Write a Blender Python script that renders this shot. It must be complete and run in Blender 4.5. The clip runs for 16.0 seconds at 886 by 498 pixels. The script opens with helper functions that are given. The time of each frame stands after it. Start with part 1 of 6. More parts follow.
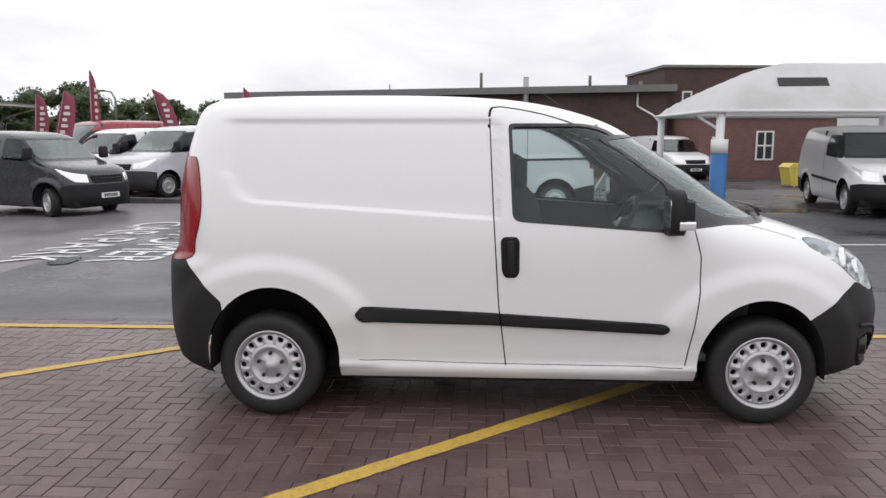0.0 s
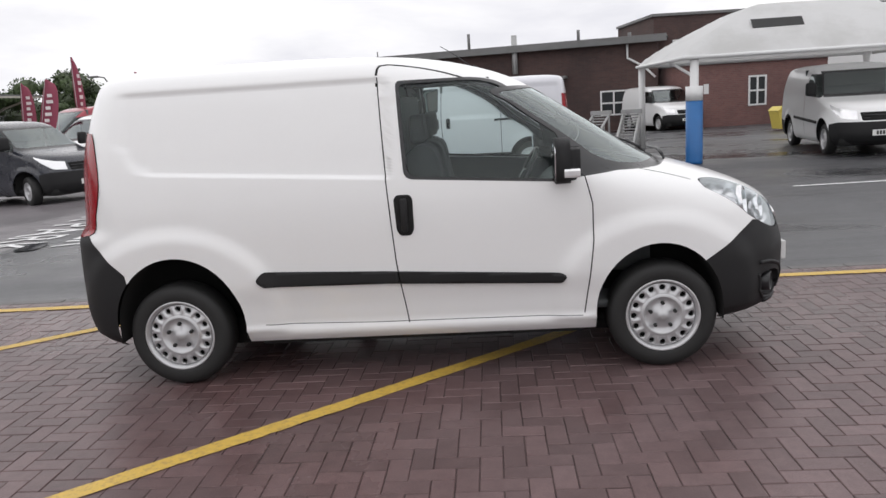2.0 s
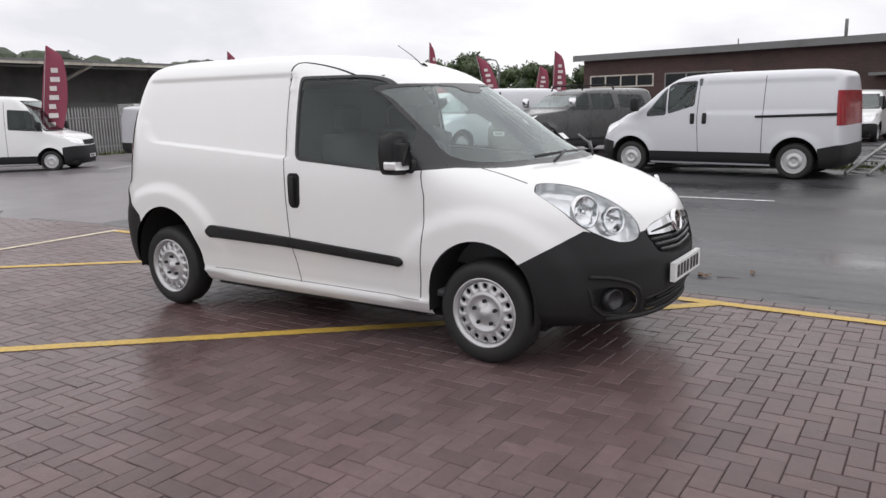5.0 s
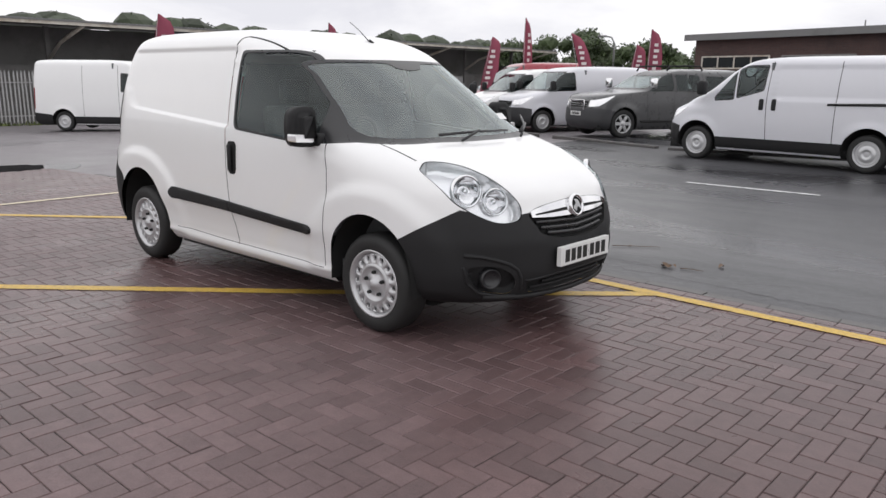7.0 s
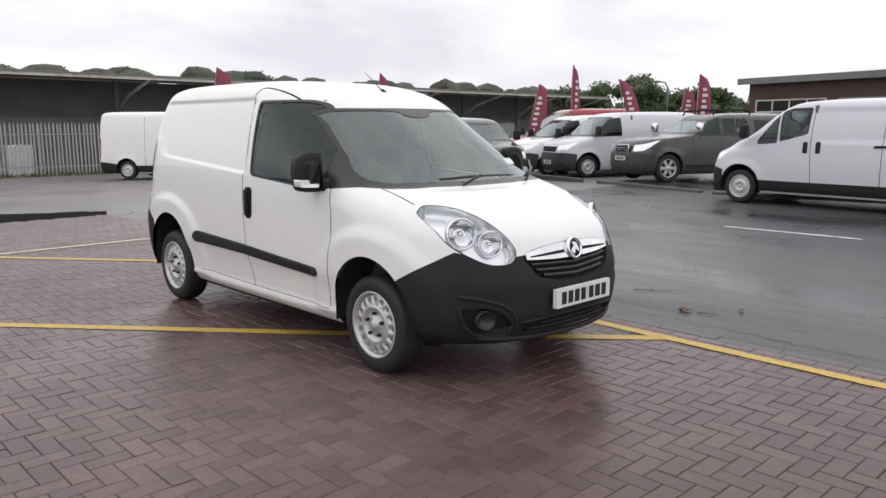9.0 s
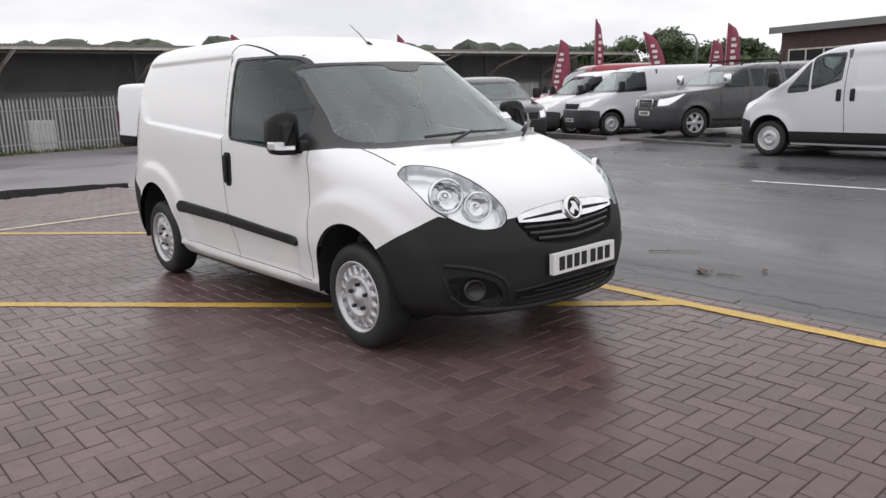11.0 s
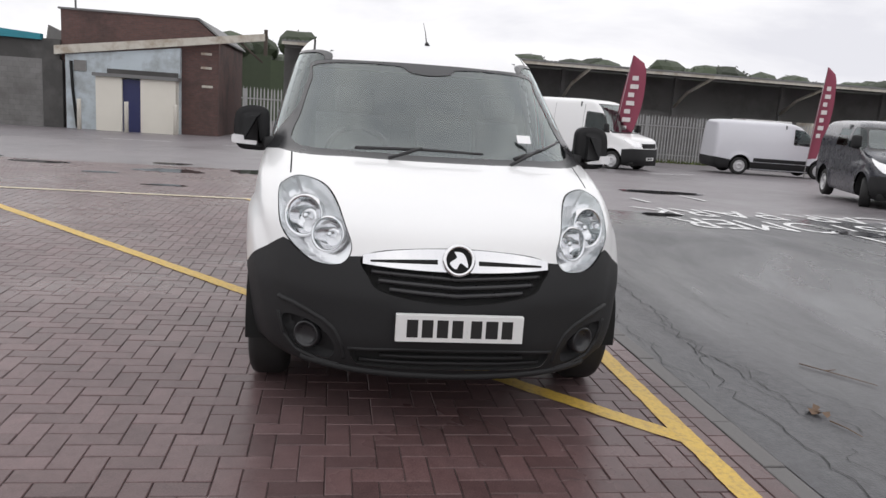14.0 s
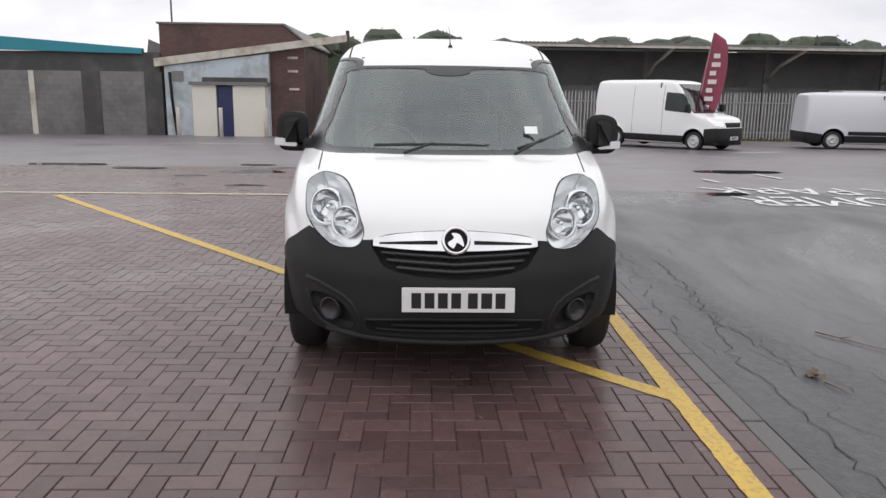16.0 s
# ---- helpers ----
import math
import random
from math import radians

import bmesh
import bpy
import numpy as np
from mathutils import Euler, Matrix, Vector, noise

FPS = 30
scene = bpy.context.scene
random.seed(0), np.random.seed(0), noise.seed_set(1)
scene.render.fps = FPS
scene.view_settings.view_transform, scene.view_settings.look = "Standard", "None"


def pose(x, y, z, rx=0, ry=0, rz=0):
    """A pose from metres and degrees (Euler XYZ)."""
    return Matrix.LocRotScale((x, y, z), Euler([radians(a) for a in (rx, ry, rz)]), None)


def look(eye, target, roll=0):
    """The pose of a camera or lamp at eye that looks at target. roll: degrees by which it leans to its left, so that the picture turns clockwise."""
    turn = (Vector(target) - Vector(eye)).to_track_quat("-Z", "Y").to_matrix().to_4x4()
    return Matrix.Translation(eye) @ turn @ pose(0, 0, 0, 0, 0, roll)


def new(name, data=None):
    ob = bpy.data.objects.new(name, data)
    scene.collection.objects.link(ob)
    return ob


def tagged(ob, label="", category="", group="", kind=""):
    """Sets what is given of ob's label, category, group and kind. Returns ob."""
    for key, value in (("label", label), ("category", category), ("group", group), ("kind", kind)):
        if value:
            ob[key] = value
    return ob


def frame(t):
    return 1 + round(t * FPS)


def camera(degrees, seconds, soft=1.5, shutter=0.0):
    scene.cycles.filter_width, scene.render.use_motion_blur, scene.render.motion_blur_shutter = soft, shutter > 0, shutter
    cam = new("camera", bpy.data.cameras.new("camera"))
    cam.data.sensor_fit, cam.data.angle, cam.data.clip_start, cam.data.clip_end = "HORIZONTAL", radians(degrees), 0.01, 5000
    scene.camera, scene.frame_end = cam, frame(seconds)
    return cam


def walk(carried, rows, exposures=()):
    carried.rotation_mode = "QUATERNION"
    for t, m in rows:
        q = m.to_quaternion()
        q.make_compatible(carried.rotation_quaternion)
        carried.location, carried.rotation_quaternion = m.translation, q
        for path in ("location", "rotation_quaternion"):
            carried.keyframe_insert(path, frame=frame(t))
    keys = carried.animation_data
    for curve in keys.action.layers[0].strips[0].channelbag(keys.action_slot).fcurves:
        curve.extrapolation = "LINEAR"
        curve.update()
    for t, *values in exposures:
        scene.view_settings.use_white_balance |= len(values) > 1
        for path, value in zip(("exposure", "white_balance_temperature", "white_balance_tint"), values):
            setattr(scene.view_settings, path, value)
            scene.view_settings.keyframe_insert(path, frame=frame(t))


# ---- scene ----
cam = camera(60.5, 16.0)
PATH = [
    (0, (0.272, 0.028, 1.599), (0.167, 2.003, 1.303), -0.0),
    (0.5, (0.302, 0.042, 1.595), (0.26, 2.019, 1.293), -0.4),
    (1, (0.309, 0.047, 1.593), (0.287, 2.023, 1.289), -0.6),
    (1.5, (0.441, 0.029, 1.575), (0.334, 2.003, 1.268), -3.3),
    (2, (0.912, 0.032, 1.541), (0.774, 1.99, 1.159), -3.6),
    (2.5, (1.382, 0.141, 1.538), (1.065, 2.084, 1.187), -3.4),
    (3, (1.929, 0.212, 1.522), (1.429, 2.122, 1.205), -3.3),
    (3.5, (2.475, 0.326, 1.476), (1.912, 2.215, 1.134), -2.8),
    (4, (2.999, 0.398, 1.498), (2.253, 2.235, 1.236), -3.2),
    (4.2, (3.208, 0.429, 1.49), (2.375, 2.225, 1.2), -3.0),
    (6.3, (4.797, 0.917, 1.476), (3.534, 2.407, 1.046), 1.0),
    (6.5, (4.908, 1.007, 1.481), (3.626, 2.477, 1.039), 0.8),
    (7, (5.036, 1.225, 1.491), (3.725, 2.67, 1.052), 0.6),
    (7.5, (5.189, 1.375, 1.501), (3.837, 2.802, 1.132), 0.7),
    (8, (5.312, 1.414, 1.501), (3.9, 2.794, 1.182), 0.8),
    (8.5, (5.334, 1.395, 1.494), (3.899, 2.752, 1.177), 0.5),
    (9, (5.337, 1.407, 1.488), (3.903, 2.764, 1.166), -0.1),
    (11.3, (5.219, 2.059, 1.418), (3.736, 3.333, 0.994), -1.9),
    (11.5, (5.252, 2.255, 1.433), (3.754, 3.508, 1.003), -1.4),
    (12, (5.326, 2.721, 1.415), (3.734, 3.846, 0.969), -1.1),
    (12.5, (5.407, 3.18, 1.44), (3.669, 4.092, 1.057), -1.5),
    (13, (5.557, 3.656, 1.416), (3.711, 4.297, 0.994), 0.3),
    (13.5, (5.569, 4.121, 1.406), (3.659, 4.588, 1.04), 2.3),
    (14, (5.605, 4.514, 1.381), (3.662, 4.81, 1.011), 3.9),
    (14.5, (5.756, 4.666, 1.393), (3.802, 4.878, 1.02), 2.6),
    (15, (5.891, 4.81, 1.394), (3.946, 5.006, 0.974), 0.1),
    (15.5, (6.006, 4.906, 1.402), (4.057, 4.982, 0.96), 1.6),
    (16, (6.077, 4.884, 1.44), (4.118, 4.936, 1.036), 0.7),
]
walk(cam, [(t, look(eye, target, roll)) for t, eye, target, roll in PATH])

# ---- world and light: bright overcast after rain ----
YC = 5.035          # centre line of the white van
sky_world = bpy.data.worlds.new("overcast_sky")
scene.world = sky_world
sky_world.use_nodes = True
nt = sky_world.node_tree
nt.nodes.clear()


def nd(tree, kind, **kw):
    n = tree.nodes.new(kind)
    for k, v in kw.items():
        if k in n.inputs:
            n.inputs[k].default_value = v
    return n


tc = nt.nodes.new("ShaderNodeTexCoord")
mp = nd(nt, "ShaderNodeMapping")
mp.inputs["Scale"].default_value = (1.0, 1.0, 3.2)
nt.links.new(tc.outputs["Generated"], mp.inputs["Vector"])
cl = nd(nt, "ShaderNodeTexNoise", Scale=2.3, Detail=6.0, Roughness=0.55, Distortion=0.3)
nt.links.new(mp.outputs["Vector"], cl.inputs["Vector"])
cr = nt.nodes.new("ShaderNodeValToRGB")
cr.color_ramp.elements[0].position, cr.color_ramp.elements[0].color = 0.36, (0.71, 0.71, 0.76, 1)
cr.color_ramp.elements[1].position, cr.color_ramp.elements[1].color = 0.62, (1.0, 0.99, 1.0, 1)
nt.links.new(cl.outputs["Fac"], cr.inputs["Fac"])
bgn = nd(nt, "ShaderNodeBackground", Strength=1.0)
# an overcast sky brightens towards the zenith
sz = nt.nodes.new("ShaderNodeSeparateXYZ")
nt.links.new(tc.outputs["Generated"], sz.inputs[0])
zen = nd(nt, "ShaderNodeMapRange")
zen.inputs["From Min"].default_value, zen.inputs["From Max"].default_value = 0.1, 1.0
zen.inputs["To Min"].default_value, zen.inputs["To Max"].default_value = 1.0, 1.12
nt.links.new(sz.outputs["Z"], zen.inputs["Value"])
gain = nt.nodes.new("ShaderNodeVectorMath")
gain.operation = "SCALE"
nt.links.new(cr.outputs["Color"], gain.inputs[0])
nt.links.new(zen.outputs["Result"], gain.inputs["Scale"])
nt.links.new(gain.outputs[0], bgn.inputs["Color"])
won = nt.nodes.new("ShaderNodeOutputWorld")
nt.links.new(bgn.outputs["Background"], won.inputs["Surface"])

sun = new("sun", bpy.data.lights.new("sun", "SUN"))
sun.data.energy, sun.data.angle, sun.data.color = 0.5, radians(176), (1.0, 0.98, 0.95)
sun.matrix_world = look((1, 7, 20), (0, 5, 0))

scene.view_settings.exposure = 0.2

# ---- materials ----
def mat(name, base, rough=0.5, metal=0.0, vary=0.12, scale=6.0, fine=60.0, bump=0.0, bump_scale=80.0, rvary=0.1,
        island=0.0, obrand=0.0, coat=0.0, stain=None, stain_scale=1.2, stain_amount=0.5, spec=0.5):
    """A procedural surface: base colour varied at two scales, roughness varied, fine relief, stains of another colour."""
    m = bpy.data.materials.new(name)
    m.use_nodes = True
    t = m.node_tree
    b = t.nodes["Principled BSDF"]
    co = t.nodes.new("ShaderNodeTexCoord")
    n1 = nd(t, "ShaderNodeTexNoise", Scale=scale, Detail=4.0, Roughness=0.6)
    n2 = nd(t, "ShaderNodeTexNoise", Scale=fine, Detail=3.0, Roughness=0.6)
    for n in (n1, n2):
        t.links.new(co.outputs["Object"], n.inputs["Vector"])
    def math_(op, a, b_):
        q = t.nodes.new("ShaderNodeMath")
        q.operation = op
        for i, v in enumerate((a, b_)):
            if isinstance(v, (int, float)):
                q.inputs[i].default_value = v
            else:
                t.links.new(v, q.inputs[i])
        return q.outputs[0]
    v = math_("ADD", math_("MULTIPLY", math_("SUBTRACT", n1.outputs["Fac"], 0.5), vary * 2.2),
              math_("MULTIPLY", math_("SUBTRACT", n2.outputs["Fac"], 0.5), vary * 1.6))
    if island:
        g = t.nodes.new("ShaderNodeNewGeometry")
        v = math_("ADD", v, math_("MULTIPLY", math_("SUBTRACT", g.outputs["Random Per Island"], 0.5), island))
    if obrand:
        g = t.nodes.new("ShaderNodeObjectInfo")
        v = math_("ADD", v, math_("MULTIPLY", math_("SUBTRACT", g.outputs["Random"], 0.5), obrand))
    v = math_("ADD", v, 1.0)
    mx = t.nodes.new("ShaderNodeVectorMath")
    mx.operation = "SCALE"
    mx.inputs[0].default_value = base[:3]
    t.links.new(v, mx.inputs["Scale"])
    col = mx.outputs[0]
    if stain:
        s1 = nd(t, "ShaderNodeTexNoise", Scale=stain_scale, Detail=5.0, Roughness=0.65)
        t.links.new(co.outputs["Object"], s1.inputs["Vector"])
        rp = t.nodes.new("ShaderNodeValToRGB")
        rp.color_ramp.elements[0].position, rp.color_ramp.elements[1].position = 0.48, 0.66
        t.links.new(s1.outputs["Fac"], rp.inputs["Fac"])
        mm = t.nodes.new("ShaderNodeMix")
        mm.data_type = "RGBA"
        t.links.new(math_("MULTIPLY", rp.outputs["Color"], stain_amount), mm.inputs["Factor"])
        t.links.new(col, mm.inputs[6])
        mm.inputs[7].default_value = (*stain, 1)
        col = mm.outputs[2]
    t.links.new(col, b.inputs["Base Color"])
    r = math_("ADD", math_("MULTIPLY", math_("SUBTRACT", n1.outputs["Fac"], 0.5), rvary * 2.5), rough)
    t.links.new(r, b.inputs["Roughness"])
    b.inputs["Metallic"].default_value = metal
    b.inputs["Coat Weight"].default_value = coat
    b.inputs["Coat Roughness"].default_value = 0.04
    b.inputs["Specular IOR Level"].default_value = spec
    if bump:
        bp = nd(t, "ShaderNodeBump", Strength=bump, Distance=0.01)
        n3 = nd(t, "ShaderNodeTexNoise", Scale=bump_scale, Detail=3.0)
        t.links.new(co.outputs["Object"], n3.inputs["Vector"])
        t.links.new(n3.outputs["Fac"], bp.inputs["Height"])
        t.links.new(bp.outputs["Normal"], b.inputs["Normal"])
    return m


def glass(name, tint, rough=0.0, alpha_mix=0.75):
    """Thin window glass: mostly see-through, mirroring by Fresnel."""
    m = bpy.data.materials.new(name)
    m.use_nodes = True
    t = m.node_tree
    t.nodes.clear()
    o = t.nodes.new("ShaderNodeOutputMaterial")
    tr = nd(t, "ShaderNodeBsdfTransparent")
    tr.inputs["Color"].default_value = (*tint, 1)
    gl = nd(t, "ShaderNodeBsdfGlossy", Roughness=rough)
    gl.inputs["Color"].default_value = (0.90, 0.97, 0.97, 1)
    fr = nd(t, "ShaderNodeFresnel", IOR=alpha_mix)
    mi = t.nodes.new("ShaderNodeMixShader")
    t.links.new(fr.outputs[0], mi.inputs[0])
    t.links.new(tr.outputs[0], mi.inputs[1])
    t.links.new(gl.outputs[0], mi.inputs[2])
    t.links.new(mi.outputs[0], o.inputs["Surface"])
    return m


WHITE = mat("white_paint", (0.80, 0.80, 0.80), 0.3, vary=0.012, rvary=0.04, coat=0.6)
SILVERWHITE = mat("silver_white_paint", (0.62, 0.62, 0.66), 0.3, vary=0.015, rvary=0.04, coat=0.5)
GREYPAINT = mat("dark_grey_paint", (0.05, 0.05, 0.053), 0.3, vary=0.05, coat=0.6)
NAVY = mat("navy_paint", (0.022, 0.024, 0.034), 0.28, vary=0.05, coat=0.6)
REDPAINT = mat("red_paint", (0.30, 0.022, 0.04), 0.3, vary=0.04, coat=0.5)
TRIM = mat("black_textured_plastic", (0.017, 0.017, 0.018), 0.6, vary=0.1, bump=0.12, bump_scale=420, spec=0.3)
TRIMGREY = mat("grey_bumper_plastic", (0.04, 0.04, 0.043), 0.55, vary=0.1, bump=0.1, bump_scale=300)
PILLAR = mat("satin_black", (0.02, 0.02, 0.022), 0.3, vary=0.05)
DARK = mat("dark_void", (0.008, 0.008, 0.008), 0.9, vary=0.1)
RUBBER = mat("tyre_rubber", (0.014, 0.014, 0.014), 0.65, vary=0.2, bump=0.1, bump_scale=150)
STEEL = mat("silver_wheel_paint", (0.52, 0.52, 0.53), 0.32, metal=0.45, vary=0.06)
CHROME = mat("chrome", (0.75, 0.75, 0.76), 0.08, metal=1.0, vary=0.02, rvary=0.03)
REFLECTOR = mat("lamp_reflector", (0.9, 0.9, 0.91), 0.14, metal=0.6, vary=0.06, scale=25)
REDLENS = mat("red_lens", (0.27, 0.004, 0.010), 0.22, vary=0.2, scale=14, coat=0.2, spec=0.35)
INTERIOR = mat("cabin_plastic", (0.085, 0.09, 0.094), 0.6, vary=0.1, bump=0.05)
CLOTH = mat("seat_cloth", (0.045, 0.047, 0.052), 0.9, vary=0.2, fine=300, bump=0.2, bump_scale=500)
PLATE = mat("white_plate", (0.75, 0.75, 0.74), 0.35, vary=0.03)
PLATEBAR = mat("black_print", (0.012, 0.012, 0.012), 0.5)
PAPER = mat("white_paper", (0.8, 0.8, 0.8), 0.7, vary=0.03)
GLASS = glass("window_glass", (0.80, 0.91, 0.90), alpha_mix=2.15)
SIDEGLASS = glass("door_glass", (0.85, 0.93, 0.91), alpha_mix=1.5)
DARKGLASS = glass("tinted_glass", (0.42, 0.48, 0.48), alpha_mix=1.5)
SCREEN = glass("raked_windscreen_glass", (0.7, 0.8, 0.79), alpha_mix=2.3)
LENS = glass("clear_lens", (0.95, 0.96, 0.97), alpha_mix=1.35)

# ---- mesh helpers ----
def part(name, bm, material, parent=None, label="", smooth=True):
    """Links a bmesh as one mesh object under a thing or a part."""
    me = bpy.data.meshes.new(name)
    bm.to_mesh(me)
    bm.free()
    return part_mesh(name, me, material, parent, label, smooth)


def part_mesh(name, me, material, parent=None, label="", smooth=True):
    me.materials.append(material)
    if smooth:
        me.polygons.foreach_set("use_smooth", [True] * len(me.polygons))
    ob = new(name, me)
    ob.parent = parent
    if label:
        tagged(ob, label)
    return ob


def thing(name, label, category, m=None, group="", kind=""):
    ob = new(name)
    ob.empty_display_size = 0.2
    if m is not None:
        ob.matrix_world = m
    return tagged(ob, label, category, group, kind)


def box(bm, x0, x1, y0, y1, z0, z1, bevel=0.0, m=None):
    """A box, with its edges rounded where bevel is given."""
    r = bmesh.ops.create_cube(bm, size=1.0)
    vs = r["verts"]
    for v in vs:
        v.co = Vector(((x0 + x1) / 2 + v.co.x * (x1 - x0), (y0 + y1) / 2 + v.co.y * (y1 - y0), (z0 + z1) / 2 + v.co.z * (z1 - z0)))
    if bevel:
        es = list({e for v in vs for e in v.link_edges})
        r = bmesh.ops.bevel(bm, geom=es, offset=bevel, segments=2, affect="EDGES", profile=0.5)
        vs = list({v for f in r["faces"] for v in f.verts} | {v for v in vs if v.is_valid})
    if m is not None:
        for v in vs:
            v.co = m @ v.co
    return vs


def boxed(*a, **k):
    bm = bmesh.new()
    box(bm, *a, **k)
    return bm


def tube(bm, pts, r, n=8, r2=None):
    """A round bar along points, tapering to r2."""
    pts = [Vector(p) for p in pts]
    rings = []
    for i, p in enumerate(pts):
        d = (pts[min(i + 1, len(pts) - 1)] - pts[max(i - 1, 0)]).normalized()
        a = d.orthogonal().normalized() if abs(d.z) > 0.99 else d.cross(Vector((0, 0, 1))).normalized()
        b = d.cross(a)
        rr = r + ((r2 if r2 is not None else r) - r) * i / (len(pts) - 1)
        rings.append([bm.verts.new(p + rr * (math.cos(k * math.tau / n) * a + math.sin(k * math.tau / n) * b)) for k in range(n)])
    for u, v in zip(rings, rings[1:]):
        for k in range(n):
            bm.faces.new((u[k], u[(k + 1) % n], v[(k + 1) % n], v[k]))
    bm.faces.new(rings[0][::-1])
    bm.faces.new(rings[-1])
    return rings


def tubed(pts, r, n=8, r2=None):
    bm = bmesh.new()
    tube(bm, pts, r, n, r2)
    return bm


def lathe(bm, prof, n=40, cap=False):
    """Turns a profile of (radius, y) about the y axis."""
    rings = []
    for r, y in prof:
        rings.append([bm.verts.new((r * math.cos(k * math.tau / n), y, r * math.sin(k * math.tau / n))) for k in range(n)])
    for u, v in zip(rings, rings[1:]):
        for k in range(n):
            bm.faces.new((u[k], v[k], v[(k + 1) % n], u[(k + 1) % n]))
    if cap:
        bm.faces.new(rings[-1][::-1])


def prism(bm, poly, axis, a, b):
    """Extrudes a flat outline: axis 'y' has points (x, z), 'x' (y, z), 'z' (x, y), from a to b."""
    def p(u, v, w):
        return {"y": (u, w, v), "x": (w, u, v), "z": (u, v, w)}[axis]
    lo = [bm.verts.new(p(u, v, a)) for u, v in poly]
    hi = [bm.verts.new(p(u, v, b)) for u, v in poly]
    n = len(poly)
    for k in range(n):
        bm.faces.new((lo[k], lo[(k + 1) % n], hi[(k + 1) % n], hi[k]))
    bm.faces.new(lo[::-1])
    bm.faces.new(hi)
    bmesh.ops.recalc_face_normals(bm, faces=bm.faces)


def prismed(poly, axis, a, b):
    bm = bmesh.new()
    prism(bm, poly, axis, a, b)
    return bm


def curve(tab, z):
    """Smooth monotone curve through (z, value) pairs."""
    xs = np.array([p[0] for p in tab], float)
    ys = np.array([p[1] for p in tab], float)
    h, d = np.diff(xs), np.diff(ys) / np.diff(xs)
    m = np.zeros(len(xs))
    m[0], m[-1] = d[0], d[-1]
    for i in range(1, len(xs) - 1):
        m[i] = 0 if d[i - 1] * d[i] <= 0 else 3 * (h[i - 1] + h[i]) / ((2 * h[i] + h[i - 1]) / d[i - 1] + (h[i] + 2 * h[i - 1]) / d[i])
    z = min(max(z, xs[0]), xs[-1])
    i = min(int(np.searchsorted(xs, z, side="right")) - 1, len(xs) - 2)
    t = (z - xs[i]) / h[i]
    return float((2 * t**3 - 3 * t**2 + 1) * ys[i] + (t**3 - 2 * t**2 + t) * h[i] * m[i] + (3 * t**2 - 2 * t**3) * ys[i + 1] + (t**3 - t**2) * h[i] * m[i + 1])


def step(a, b, x):
    t = min(max((x - a) / (b - a), 0), 1)
    return t * t * (3 - 2 * t)


# ---- vehicle bodies: a hull of stacked outlines, then cut along panel lines ----
def hull(s, side=60, end=22, levels=80):
    """s: xf, xr, w, af tables over height; pf, pr; ar; top. Optional dent(x, z): sideways relief."""
    z0, z1 = s["w"][0][0], s["w"][-1][0]
    zs = sorted(set([z0 + (z1 - z0) * i / levels for i in range(levels + 1)] + [s["w"][-1][0] - 0.13 * (k / 12) ** 2 for k in range(1, 12)] + list(s.get("extra", ()))))
    bm = bmesh.new()
    rings = []
    for z in zs:
        xf, xr, w, af = (curve(s[k], z) for k in ("xf", "xr", "w", "af"))
        ar, pr = s["ar"], s.get("pr", 4.0)
        pf = curve(s["pf"], z) if isinstance(s["pf"], list) else s["pf"]
        af = min(af, (xf - xr) * 0.55)
        half = []
        for i in range(end):
            a = math.pi / 2 * i / end
            half.append((xr + ar - ar * math.cos(a) ** (2 / pr), w * math.sin(a) ** (2 / pr) if i else 0.0))
        for i in range(side):
            half.append((xr + ar + (xf - af - xr - ar) * i / side, w))
        for i in range(end * 2 + 1):
            a = math.pi / 2 * i / (end * 2)
            c = max(math.cos(a), 0.0)
            half.append((xf - af + af * math.sin(a) ** (2 / pf), w * c ** (2 / pf) if i < end * 2 else 0.0))
        ring = []
        dent = s.get("dent")
        pts = half + [(x, -y) for x, y in half[-2:0:-1]]
        for x, y in pts:
            if dent and abs(y) > 0.3 * w:
                y = math.copysign(abs(y) + dent(x, z) * step(0.3, 0.8, abs(y) / max(w, 0.01)), y)
            ring.append(bm.verts.new((x, y, z)))
        rings.append(ring)
    n = len(rings[0])
    for u, v in zip(rings, rings[1:]):
        for k in range(n):
            bm.faces.new((u[k], v[k], v[(k + 1) % n], u[(k + 1) % n]))
    bm.faces.new(rings[-1][::-1])
    bm.normal_update()
    f = max(bm.faces, key=lambda q: q.calc_center_median().z)
    bmesh.ops.recalc_face_normals(bm, faces=bm.faces)
    if f.normal.z < 0:
        bmesh.ops.reverse_faces(bm, faces=bm.faces)
    bm.normal_update()
    return bm


def inside(poly, u, v):
    c = False
    for (x0, y0), (x1, y1) in zip(poly, poly[1:] + poly[:1]):
        if (y0 > v) != (y1 > v) and u < (x1 - x0) * (v - y0) / (y1 - y0) + x0:
            c = not c
    return c


def rounded(poly, r, n=4):
    """The outline with its corners rounded; r is one radius or one for each corner."""
    out = []
    m = len(poly)
    for i in range(m):
        a, b, c = Vector(poly[i - 1]), Vector(poly[i]), Vector(poly[(i + 1) % m])
        q = r[i] if isinstance(r, (list, tuple)) else r
        q = min(q, (a - b).length * 0.45, (c - b).length * 0.45)
        if q < 1e-4:
            out.append(tuple(b))
            continue
        p0, p1 = b + (a - b).normalized() * q, b + (c - b).normalized() * q
        for k in range(n + 1):
            t = k / n
            out.append(tuple(p0 * (1 - t) ** 2 + b * 2 * t * (1 - t) + p1 * t * t))
    return out


